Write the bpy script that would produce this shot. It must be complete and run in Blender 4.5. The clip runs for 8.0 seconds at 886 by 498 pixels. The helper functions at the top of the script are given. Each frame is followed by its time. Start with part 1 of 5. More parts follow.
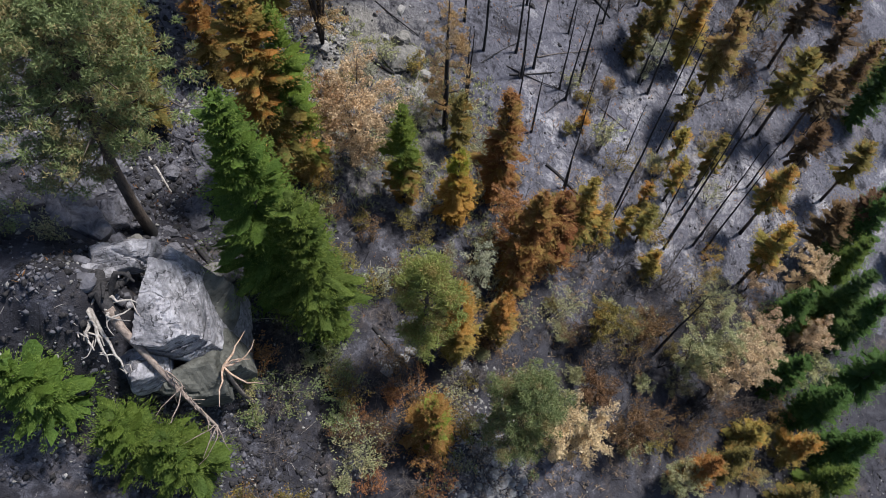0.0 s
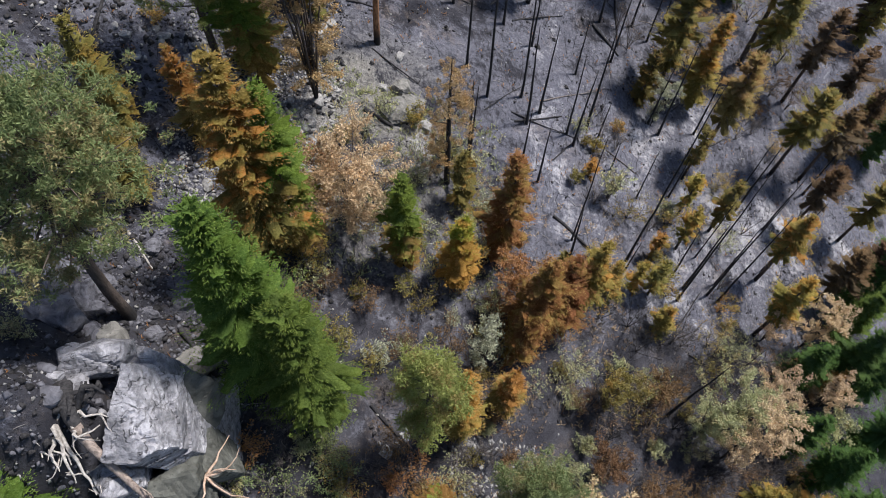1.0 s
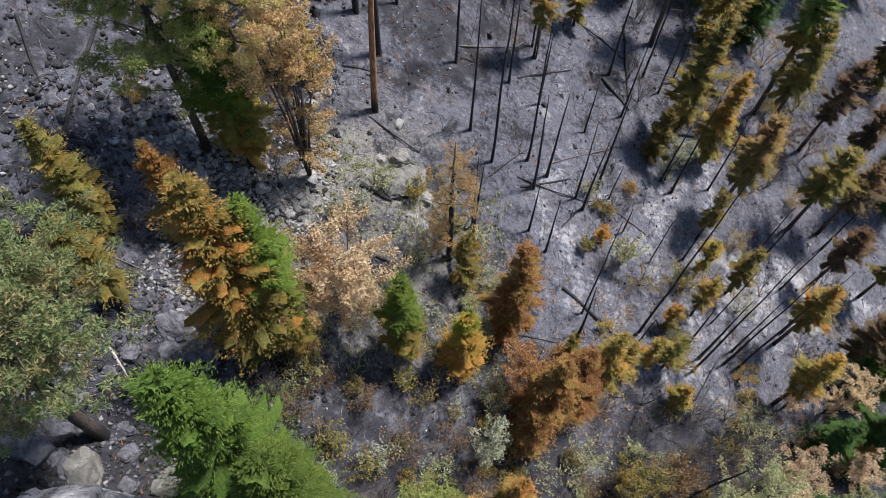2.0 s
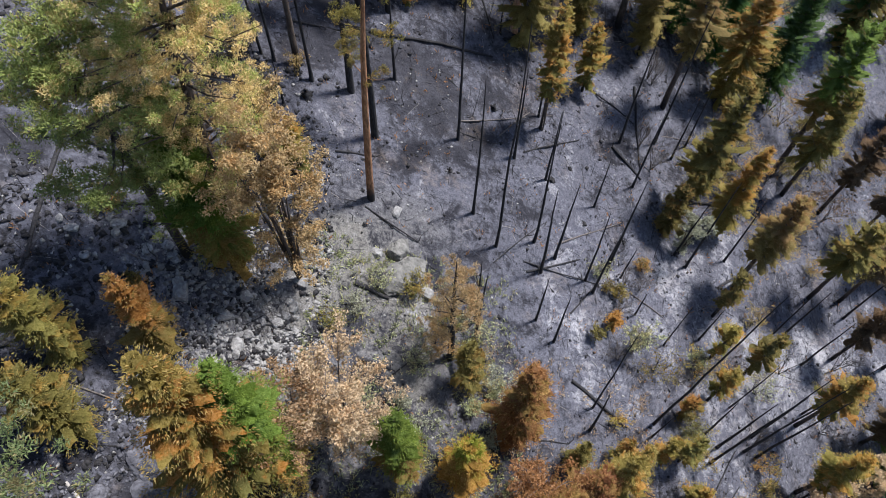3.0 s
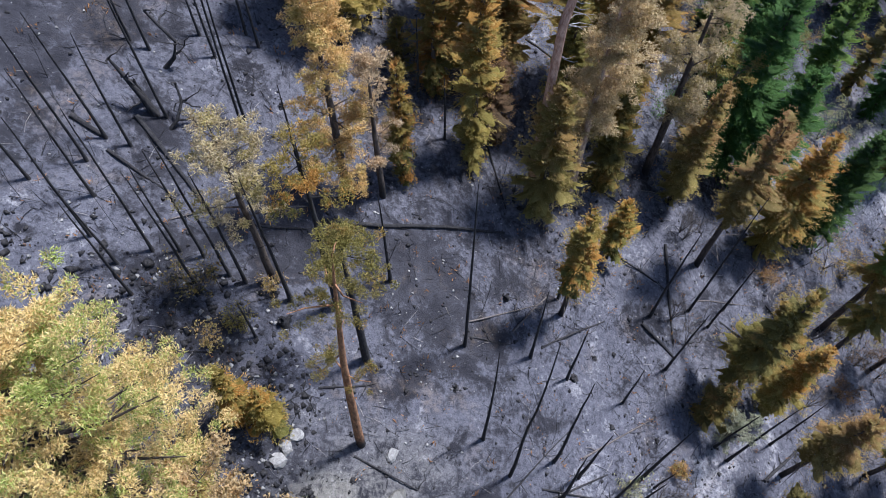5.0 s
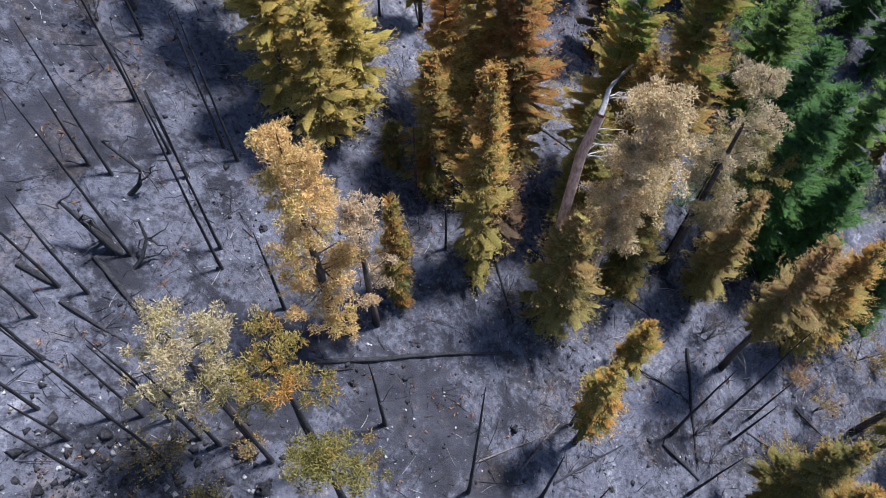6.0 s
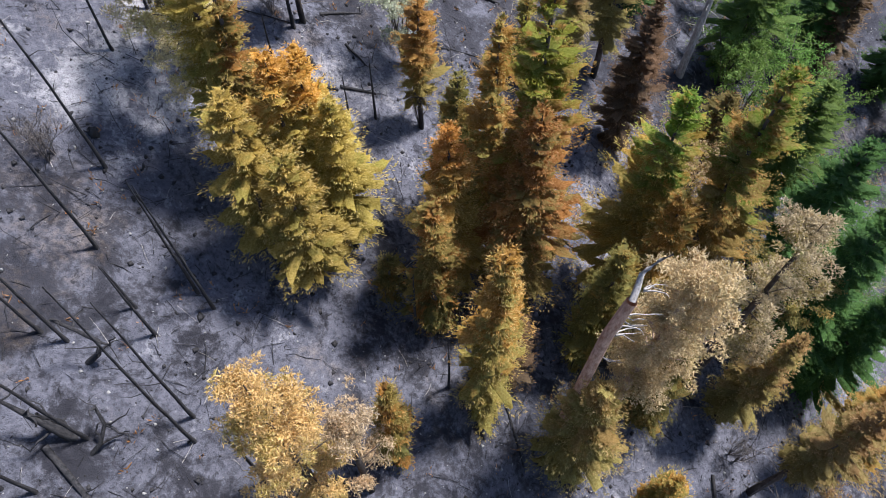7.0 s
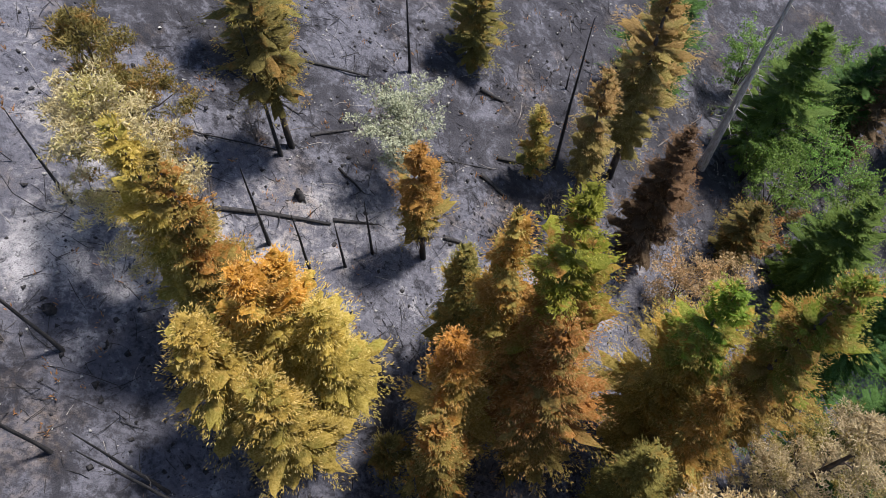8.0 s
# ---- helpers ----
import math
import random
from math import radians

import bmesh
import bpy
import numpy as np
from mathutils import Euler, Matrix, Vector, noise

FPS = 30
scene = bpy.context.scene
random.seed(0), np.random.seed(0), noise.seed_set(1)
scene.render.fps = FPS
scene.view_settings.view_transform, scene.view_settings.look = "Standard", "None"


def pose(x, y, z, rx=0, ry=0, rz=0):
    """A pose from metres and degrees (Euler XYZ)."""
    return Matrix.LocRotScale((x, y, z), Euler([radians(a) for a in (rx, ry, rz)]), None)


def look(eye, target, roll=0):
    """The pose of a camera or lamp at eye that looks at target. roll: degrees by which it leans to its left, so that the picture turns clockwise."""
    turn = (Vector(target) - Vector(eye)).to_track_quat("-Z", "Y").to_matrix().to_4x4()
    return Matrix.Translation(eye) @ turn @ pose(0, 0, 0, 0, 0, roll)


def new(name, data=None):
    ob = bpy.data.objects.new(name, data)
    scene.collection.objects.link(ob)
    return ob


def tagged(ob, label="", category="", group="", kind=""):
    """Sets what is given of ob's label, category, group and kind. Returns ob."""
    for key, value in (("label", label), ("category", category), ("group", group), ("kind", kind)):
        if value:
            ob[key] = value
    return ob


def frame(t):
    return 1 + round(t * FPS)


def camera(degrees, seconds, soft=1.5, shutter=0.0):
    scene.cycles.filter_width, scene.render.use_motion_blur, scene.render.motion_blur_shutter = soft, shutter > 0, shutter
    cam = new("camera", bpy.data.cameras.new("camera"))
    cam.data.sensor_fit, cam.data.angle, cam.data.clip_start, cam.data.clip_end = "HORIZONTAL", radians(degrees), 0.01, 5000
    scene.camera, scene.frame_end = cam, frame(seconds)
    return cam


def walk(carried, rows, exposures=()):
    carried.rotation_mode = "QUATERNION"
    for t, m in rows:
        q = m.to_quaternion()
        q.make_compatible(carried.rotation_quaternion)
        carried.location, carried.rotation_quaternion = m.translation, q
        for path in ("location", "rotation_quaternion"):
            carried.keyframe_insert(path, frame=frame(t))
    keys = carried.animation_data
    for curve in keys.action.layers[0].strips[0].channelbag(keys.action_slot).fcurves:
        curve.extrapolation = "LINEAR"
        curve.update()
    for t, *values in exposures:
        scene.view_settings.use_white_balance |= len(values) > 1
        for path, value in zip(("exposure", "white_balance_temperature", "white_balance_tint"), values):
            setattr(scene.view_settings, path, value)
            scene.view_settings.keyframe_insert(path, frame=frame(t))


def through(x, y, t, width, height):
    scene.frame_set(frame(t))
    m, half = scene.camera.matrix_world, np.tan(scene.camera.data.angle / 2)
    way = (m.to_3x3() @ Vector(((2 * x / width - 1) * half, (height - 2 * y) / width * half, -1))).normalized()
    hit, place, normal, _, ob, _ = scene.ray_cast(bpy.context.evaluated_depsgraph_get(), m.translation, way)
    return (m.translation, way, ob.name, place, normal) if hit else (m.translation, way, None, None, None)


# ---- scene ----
cam = camera(64.22, 8.0, soft=0.9)
# seconds, place, turn about z, tilt up from straight down, roll
ROWS = [
    (0, 0, -0, 26.594, -2.802, 27.872, 2.979),
    (0.5, -0.087, 1.61, 26.272, -2.857, 27.967, 2.948),
    (1, -0.112, 3.495, 26.036, -2.901, 28.205, 2.848),
    (1.5, -0.116, 5.476, 25.858, -2.834, 28.479, 2.703),
    (2, -0.117, 7.518, 25.741, -2.601, 28.777, 2.509),
    (2.5, -0.081, 9.711, 25.671, -2.364, 29.122, 2.289),
    (3, -0.006, 12.01, 25.638, -2.089, 29.469, 2.036),
    (3.5, 0.076, 14.379, 25.635, -1.784, 29.702, 1.731),
    (4, 0.129, 16.86, 25.676, -1.453, 29.94, 1.4),
    (4.5, 0.159, 19.418, 25.717, -1.105, 30.149, 1.074),
    (5, 0.19, 22.115, 25.699, -0.821, 30.35, 0.796),
    (5.5, 0.24, 24.991, 25.58, -0.598, 30.588, 0.534),
    (6, 0.248, 27.864, 25.52, -0.517, 30.586, 0.429),
    (6.5, 0.216, 30.806, 25.506, -0.525, 30.478, 0.429),
    (7, 0.156, 33.837, 25.587, -0.547, 30.42, 0.457),
    (7.5, 0.085, 36.887, 25.726, -0.582, 30.334, 0.493),
    (8, 0, 39.998, 25.916, -0.634, 30.246, 0.509),
]
walk(cam, [(t, pose(x, y, z, tilt, 0, turn) @ pose(0, 0, 0, 0, 0, roll)) for t, x, y, z, turn, tilt, roll in ROWS],
     exposures=[(0.0, 0.44, 6500, 12), (1.2, 0.65, 6500, 12), (2.5, 0.76, 6400, 12), (4.0, 0.70, 5950, 14), (5.0, 0.77, 5800, 14), (6.0, 0.97, 5750, 14), (7.0, 1.02, 6150, 14), (8.0, 0.84, 6700, 13)])

# ---------------------------------------------------------------- world, sun
SUN_WAY = Vector((0.80, 0.48, 1.62)).normalized()      # from the ground to the sun
world = bpy.data.worlds.new("sky")
scene.world = world
world.use_nodes = True
wn = world.node_tree
wn.nodes.clear()
sky = wn.nodes.new("ShaderNodeTexSky")
sky.sky_type = "NISHITA"
sky.sun_disc = False
sky.sun_elevation = math.asin(SUN_WAY.z)
sky.sun_rotation = math.atan2(SUN_WAY.x, SUN_WAY.y)
sky.altitude = 900
back = wn.nodes.new("ShaderNodeBackground")
back.inputs["Strength"].default_value = 0.103
wout = wn.nodes.new("ShaderNodeOutputWorld")
wn.links.new(sky.outputs[0], back.inputs["Color"])
wn.links.new(back.outputs[0], wout.inputs["Surface"])
sun = new("sun", bpy.data.lights.new("sun", "SUN"))
sun.data.energy = 5.0
sun.data.angle = radians(8.0)
sun.data.color = (1.0, 0.968, 0.92)
sun.matrix_basis = look(SUN_WAY * 80, (0, 0, 0))


# ---------------------------------------------------------------- materials
class Nodes:
    """A small wrapper to write node trees in few lines."""

    def __init__(self, name):
        self.mat = bpy.data.materials.new(name)
        self.mat.use_nodes = True
        self.tree = self.mat.node_tree
        self.tree.nodes.clear()
        self.out = self.add("OutputMaterial")

    def add(self, kind, **values):
        n = self.tree.nodes.new("ShaderNode" + kind)
        for k, v in values.items():
            setattr(n, k, v)
        return n

    def join(self, a, b):
        self.tree.links.new(a, b)

    def put(self, socket, v):
        if isinstance(v, bpy.types.NodeSocket):
            self.join(v, socket)
        elif isinstance(v, tuple) and len(v) == 3:
            socket.default_value = (*v, 1) if len(socket.default_value) == 4 else v
        else:
            socket.default_value = v

    def noise(self, at, scale, detail=4.0, rough=0.6, warp=0.0):
        n = self.add("TexNoise")
        self.put(n.inputs["Vector"], at)
        self.put(n.inputs["Scale"], scale)
        self.put(n.inputs["Detail"], detail)
        self.put(n.inputs["Roughness"], rough)
        self.put(n.inputs["Distortion"], warp)
        return n.outputs["Fac"]

    def step(self, v, lo, hi, a=0.0, b=1.0):
        n = self.add("MapRange", clamp=True)
        for k, q in zip(("Value", "From Min", "From Max", "To Min", "To Max"), (v, lo, hi, a, b)):
            self.put(n.inputs[k], q)
        return n.outputs["Result"]

    def math(self, op, a, b=0.0):
        n = self.add("Math", operation=op)
        self.put(n.inputs[0], a)
        self.put(n.inputs[1], b)
        return n.outputs[0]

    def mix(self, f, a, b, how="MIX"):
        n = self.add("Mix", data_type="RGBA", blend_type=how)
        self.put(n.inputs[0], f)
        self.put(n.inputs[6], a)
        self.put(n.inputs[7], b)
        return n.outputs[2]

    def bump(self, h, strength, far):
        n = self.add("Bump")
        self.put(n.inputs["Height"], h)
        n.inputs["Strength"].default_value = strength
        n.inputs["Distance"].default_value = far
        return n.outputs["Normal"]

    def surface(self, colour, rough=0.9, normal=None, metal=0.0):
        b = self.add("BsdfPrincipled")
        self.put(b.inputs["Base Color"], colour)
        self.put(b.inputs["Roughness"], rough)
        b.inputs["Specular IOR Level"].default_value = 0.25
        if normal is not None:
            self.join(normal, b.inputs["Normal"])
        self.join(b.outputs[0], self.out.inputs["Surface"])
        return self.mat


def ash_ground():
    m = Nodes("burnt_soil_and_ash")
    p = m.add("NewGeometry").outputs["Position"]
    big = m.noise(p, 0.16, 5, 0.62, 0.6)
    mid = m.noise(p, 0.75, 6, 0.68, 0.5)
    fine = m.noise(p, 4.5, 6, 0.72)
    grit = m.noise(p, 22.0, 4, 0.75)
    xyz = m.add("SeparateXYZ")
    m.join(p, xyz.inputs[0])
    # the lower slope carries more white ash, the upper one more bare soil
    upper = m.math("MULTIPLY", m.step(xyz.outputs[0], -8.0, 0.0, 0.012, 0.0), m.step(xyz.outputs[1], 29.0, 38.0, 1.0, 0.0))
    # along y: dark up to 13 and past 59, palest from 50 to 55
    ash_shade = m.math("ADD", m.step(xyz.outputs[1], 13.0, 23.0, -0.085, 0.04), m.math("ADD", m.step(xyz.outputs[1], 46.0, 50.0, 0.0, 0.05), m.step(xyz.outputs[1], 55.0, 59.0, 0.0, -0.16)))
    ash_shade = m.math("SUBTRACT", ash_shade, upper)
    # burnt soil of the lower slope with shade coloured in; white ash drift above
    hollow = m.math("MULTIPLY", m.step(xyz.outputs[0], 7.0, 12.0), m.step(xyz.outputs[1], 14.0, 19.0, 1.0, 0.0))
    hollow = m.math("MAXIMUM", hollow, m.math("MULTIPLY", m.step(xyz.outputs[0], 17.0, 23.0), m.step(xyz.outputs[1], 20.0, 27.0, 1.0, 0.0)))
    drift = m.math("MULTIPLY", m.step(xyz.outputs[0], 5.0, 9.0), m.math("MULTIPLY", m.step(xyz.outputs[1], 16.0, 20.0), m.step(xyz.outputs[1], 26.0, 36.0, 1.0, 0.0)))
    ash_shade = m.math("SUBTRACT", ash_shade, m.math("MULTIPLY", m.step(xyz.outputs[0], -3.0, 2.0, 0.045, 0.0), m.math("MULTIPLY", m.step(xyz.outputs[1], 32.0, 38.0), m.step(xyz.outputs[1], 40.0, 45.0, 1.0, -0.5))))
    # a belt darkened in colour for the shade under the upper wood
    belt = m.math("MULTIPLY", m.step(xyz.outputs[0], 8.0, 12.0, 1.0, 0.0), m.math("MULTIPLY", m.step(xyz.outputs[1], 32.0, 36.0), m.step(xyz.outputs[1], 45.0, 49.0, 1.0, 0.0)))
    ash_shade = m.math("SUBTRACT", ash_shade, m.math("MULTIPLY", belt, 0.045))
    ash_shade = m.math("ADD", m.math("SUBTRACT", ash_shade, m.math("MULTIPLY", hollow, 0.10)), m.math("MULTIPLY", drift, 0.095))
    f = m.math("ADD", m.math("ADD", m.math("MULTIPLY", big, 0.58), m.math("MULTIPLY", mid, 0.56)), m.math("MULTIPLY", fine, 0.36))
    f = m.math("ADD", f, m.math("SUBTRACT", ash_shade, 0.205))
    soil = m.mix(m.step(mid, 0.35, 0.65), (0.019, 0.019, 0.025), (0.060, 0.060, 0.072))
    grey = m.mix(m.step(fine, 0.3, 0.7), (0.074, 0.075, 0.096), (0.148, 0.150, 0.180))
    # bare mineral soil round the stones
    bare = m.math("MULTIPLY", m.math("MULTIPLY", m.step(xyz.outputs[0], -9.0, -6.0), m.step(xyz.outputs[0], -0.5, 2.0, 1.0, 0.0)), m.math("MULTIPLY", m.step(xyz.outputs[1], 15.0, 20.0), m.step(xyz.outputs[1], 27.5, 30.5, 1.0, 0.0)))
    grey = m.mix(m.math("MULTIPLY", bare, m.step(big, 0.3, 0.55)), grey, m.mix(m.step(fine, 0.35, 0.65), (0.125, 0.118, 0.110), (0.235, 0.225, 0.205)))
    pale = m.mix(m.step(grit, 0.35, 0.65), (0.27, 0.268, 0.295), (0.50, 0.495, 0.52))
    col = m.mix(m.step(f, 0.49, 0.59), soil, grey)
    pale = m.mix(m.step(xyz.outputs[1], 48.0, 56.0, 0.0, 0.7), pale, (0.34, 0.315, 0.305))
    col = m.mix(m.step(f, 0.65, 0.79), col, pale)
    cloud = m.step(m.noise(p, 0.055, 3, 0.5, 0.8), 0.35, 0.65)
    col = m.mix(m.math("MULTIPLY", cloud, 0.45), col, m.mix(0.5, col, (0.035, 0.035, 0.045)))
    litter = m.math("MULTIPLY", m.step(m.noise(p, 0.3, 5, 0.7), 0.55, 0.68), m.step(fine, 0.42, 0.58))
    col = m.mix(m.math("MULTIPLY", litter, 0.45), col, (0.17, 0.125, 0.085))
    char = m.step(m.noise(p, 2.2, 6, 0.78, 1.2), 0.57, 0.64)
    col = m.mix(m.math("MULTIPLY", char, 0.9), col, (0.025, 0.025, 0.030))
    flecks = m.math("MULTIPLY", m.step(m.noise(p, 7.5, 5, 0.8, 0.8), 0.56, 0.62), m.step(mid, 0.40, 0.60, 0.35, 0.9))
    col = m.mix(flecks, col, (0.027, 0.027, 0.032))
    specks = m.step(grit, 0.62, 0.72)
    col = m.mix(m.math("MULTIPLY", specks, 0.5), col, (0.03, 0.03, 0.033))
    n = m.bump(m.math("ADD", m.math("MULTIPLY", fine, 0.8), m.math("MULTIPLY", grit, 0.35)), 1.0, 0.13)
    return m.surface(col, 0.97, n)


def rock_stuff(name, dark, light):
    m = Nodes(name)
    p = m.add("TexCoord").outputs["Object"]
    a = m.noise(p, 1.3, 6, 0.65, 0.8)
    b = m.noise(p, 9.0, 5, 0.75)
    info = m.add("ObjectInfo").outputs["Random"]
    col = m.mix(m.step(a, 0.34, 0.62), dark, light)
    col = m.mix(m.step(b, 0.56, 0.70), col, tuple(c * 0.35 for c in dark))
    col = m.mix(m.math("MULTIPLY", info, 0.45), col, tuple(c * 0.55 for c in light))
    return m.surface(col, 0.9, m.bump(m.math("ADD", a, m.math("MULTIPLY", b, 0.4)), 0.7, 0.06))


def boulder_rock():
    m = Nodes("fissured_pale_rock")
    p = m.add("TexCoord").outputs["Object"]
    a = m.noise(p, 0.55, 6, 0.62, 0.7)
    b = m.noise(p, 3.5, 7, 0.72, 0.4)
    c = m.noise(p, 18.0, 4, 0.7)
    stretched = m.add("Mapping")
    stretched.inputs["Rotation"].default_value = (0.35, 0.5, 0.3)
    stretched.inputs["Scale"].default_value = (0.35, 1.6, 2.6)
    m.join(p, stretched.inputs["Vector"])
    bed = m.noise(stretched.outputs[0], 1.2, 6, 0.7, 0.9)
    crack = m.add("TexVoronoi", feature="DISTANCE_TO_EDGE")
    m.join(stretched.outputs[0], crack.inputs["Vector"])
    crack.inputs["Scale"].default_value = 0.75
    line = m.math("MULTIPLY", m.step(m.math("ADD", crack.outputs["Distance"], m.math("MULTIPLY", b, 0.12)), 0.062, 0.085, 1.0, 0.0), m.step(a, 0.45, 0.6))
    col = m.mix(m.step(m.math("ADD", a, m.math("MULTIPLY", bed, 0.6)), 0.62, 0.92), (0.085, 0.087, 0.10), (0.47, 0.465, 0.50))
    col = m.mix(m.math("MULTIPLY", m.step(b, 0.50, 0.60), 0.8), col, (0.13, 0.13, 0.14))
    col = m.mix(m.step(c, 0.6, 0.72), col, (0.13, 0.13, 0.13))
    col = m.mix(m.math("MULTIPLY", line, 0.9), col, (0.03, 0.03, 0.033))
    veins = m.add("TexVoronoi", feature="DISTANCE_TO_EDGE")
    warped = m.add("Mapping")
    warped.inputs["Scale"].default_value = (1.3, 0.55, 1.0)
    m.join(p, warped.inputs["Vector"])
    shifted = m.add("VectorMath", operation="ADD")
    m.join(warped.outputs[0], shifted.inputs[0])
    tangle = m.add("TexNoise")
    tangle.inputs["Scale"].default_value = 2.2
    m.join(p, tangle.inputs["Vector"])
    m.join(tangle.outputs["Color"], shifted.inputs[1])
    m.join(shifted.outputs[0], veins.inputs["Vector"])
    veins.inputs["Scale"].default_value = 0.85
    thin = m.math("MULTIPLY", m.step(veins.outputs["Distance"], 0.008, 0.022, 1.0, 0.0), m.step(b, 0.46, 0.56))
    col = m.mix(m.math("MULTIPLY", thin, 0.85), col, (0.045, 0.045, 0.05))
    line = m.math("MAXIMUM", line, m.math("MULTIPLY", thin, 0.7))
    h = m.math("SUBTRACT", m.math("ADD", b, m.math("MULTIPLY", bed, 0.8)), m.math("MULTIPLY", line, 0.7))
    return m.surface(col, 0.92, m.bump(h, 0.9, 0.14))


def bark(name, low, high, black_to=0.0, scale=3.0):
    """Bark that is charred black up to the height black_to over the foot."""
    m = Nodes(name)
    p = m.add("TexCoord").outputs["Object"]
    st = m.add("Mapping")
    st.inputs["Scale"].default_value = (1.0, 1.0, 0.22)
    m.join(p, st.inputs["Vector"])
    a = m.noise(st.outputs[0], scale * 4, 6, 0.72)
    b = m.noise(p, 0.8, 4, 0.6)
    col = m.mix(m.step(a, 0.38, 0.62), low, high)
    col = m.mix(m.math("MULTIPLY", m.step(b, 0.5, 0.7), 0.4), col, tuple(c * 0.5 for c in low))
    if black_to > 0:
        xyz = m.add("SeparateXYZ")
        m.join(p, xyz.inputs[0])
        burn = m.step(m.math("ADD", xyz.outputs[2], m.math("MULTIPLY", b, black_to)), black_to * 0.9, black_to * 1.7, 1.0, 0.0)
        col = m.mix(burn, col, (0.018, 0.017, 0.018))
    return m.surface(col, 0.9, m.bump(a, 0.8, 0.03))


def foliage(name, young, old, low=None, low_to=0.45, spot=None, through=0.42, tip=None, spot_from=0.58):
    """Leaves or needles: each spray takes its tone between young and old; low, if given, is the tone of the lower crown; spot: clumps of another tone."""
    m = Nodes(name)
    geo = m.add("NewGeometry")
    tc = m.add("TexCoord")
    info = m.add("ObjectInfo").outputs["Random"]
    isl = geo.outputs["Random Per Island"]
    patch = m.noise(geo.outputs["Position"], 1.1, 3, 0.6)
    col = m.mix(m.math("ADD", m.math("MULTIPLY", isl, 0.55), m.math("MULTIPLY", m.step(patch, 0.3, 0.7), 0.45)), young, old)
    if low is not None:
        xyz = m.add("SeparateXYZ")
        m.join(tc.outputs["Generated"], xyz.inputs[0])
        edge = m.math("ADD", xyz.outputs[2], m.math("MULTIPLY", m.math("SUBTRACT", m.noise(geo.outputs["Position"], 0.8, 4, 0.7), 0.5), 0.9))
        edge = m.math("ADD", edge, m.math("MULTIPLY", m.math("SUBTRACT", isl, 0.5), 0.2))
        col = m.mix(m.step(edge, low_to - 0.12, low_to + 0.12, 1.0, 0.0), col, low)
    if spot is not None:
        f = m.step(m.math("ADD", m.noise(geo.outputs["Position"], 0.9, 4, 0.7), m.math("MULTIPLY", isl, 0.12)), spot_from, spot_from + 0.08)
        col = m.mix(m.math("MULTIPLY", f, 0.85), col, spot)
    # inner shade and lit rims put into the colour, besides naturally pale tips
    rim_light = m.add("Attribute", attribute_name="rim_light").outputs["Fac"]
    col = m.mix(m.step(rim_light, 0.05, 0.45, 0.40, 0.0), col, tuple(c * 0.35 for c in old))
    col = m.mix(m.step(rim_light, 0.45, 1.0, 0.0, 0.62), col, tip or tuple(min(0.75, c * 1.5 + 0.05) for c in young))
    hsv = m.add("HueSaturation")
    m.put(hsv.inputs["Hue"], m.step(info, 0, 1, 0.488, 0.510))
    m.put(hsv.inputs["Value"], m.step(m.math("ADD", m.math("MULTIPLY", info, 0.55), m.math("MULTIPLY", isl, 0.45)), 0, 1, 1.25, 2.1))
    m.join(col, hsv.inputs["Color"])
    grain = m.noise(geo.outputs["Position"], 16.0, 3, 0.7)
    m.put(hsv.inputs["Saturation"], m.step(grain, 0.3, 0.7, 1.12, 0.95))
    strands = m.mix(m.step(grain, 0.36, 0.60, 0.45, 0.0), hsv.outputs[0], tuple(c * 0.3 for c in old))
    d = m.add("BsdfPrincipled")
    m.join(strands, d.inputs["Base Color"])
    m.join(m.bump(grain, 0.8, 0.06), d.inputs["Normal"])
    d.inputs["Roughness"].default_value = 0.65
    d.inputs["Specular IOR Level"].default_value = 0.25
    t = m.add("BsdfTranslucent")
    m.join(strands, t.inputs["Color"])
    s = m.add("MixShader")
    s.inputs[0].default_value = through
    m.join(d.outputs[0], s.inputs[1])
    m.join(t.outputs[0], s.inputs[2])
    m.join(s.outputs[0], m.out.inputs["Surface"])
    return m.mat


ASH = ash_ground()
STONE = rock_stuff("scree_stone", (0.11, 0.107, 0.106), (0.39, 0.382, 0.372))
BOULDER = boulder_rock()
LICHEN = rock_stuff("weathered_bedrock", (0.065, 0.063, 0.058), (0.25, 0.242, 0.225))
# green-grey rock, darkened in colour for the boulder's shaded side and foot
MOSSY_SHADED = rock_stuff("mossy_shaded_rock", (0.034, 0.036, 0.032), (0.125, 0.128, 0.115))
SOOTY = rock_stuff("sooty_bedrock", (0.028, 0.028, 0.034), (0.165, 0.165, 0.19))
CHAR = bark("charred_wood", (0.012, 0.012, 0.014), (0.045, 0.043, 0.045))
GREYWOOD = bark("weathered_dead_wood", (0.22, 0.20, 0.185), (0.46, 0.43, 0.40))
SCORCHED = bark("half_burnt_wood", (0.05, 0.042, 0.04), (0.17, 0.15, 0.14))
BARK = bark("dark_conifer_bark", (0.045, 0.035, 0.03), (0.12, 0.095, 0.08), 1.2)
PINEBARK = bark("orange_pine_bark", (0.15, 0.075, 0.04), (0.42, 0.22, 0.12), 1.3)
SINGED = bark("singed_bare_wood", (0.14, 0.11, 0.095), (0.34, 0.275, 0.235))
PINKBARK = bark("pinkish_pine_bark", (0.34, 0.18, 0.12), (0.64, 0.42, 0.31))
PALEBARK = bark("pale_pine_bark", (0.30, 0.19, 0.13), (0.55, 0.42, 0.33))

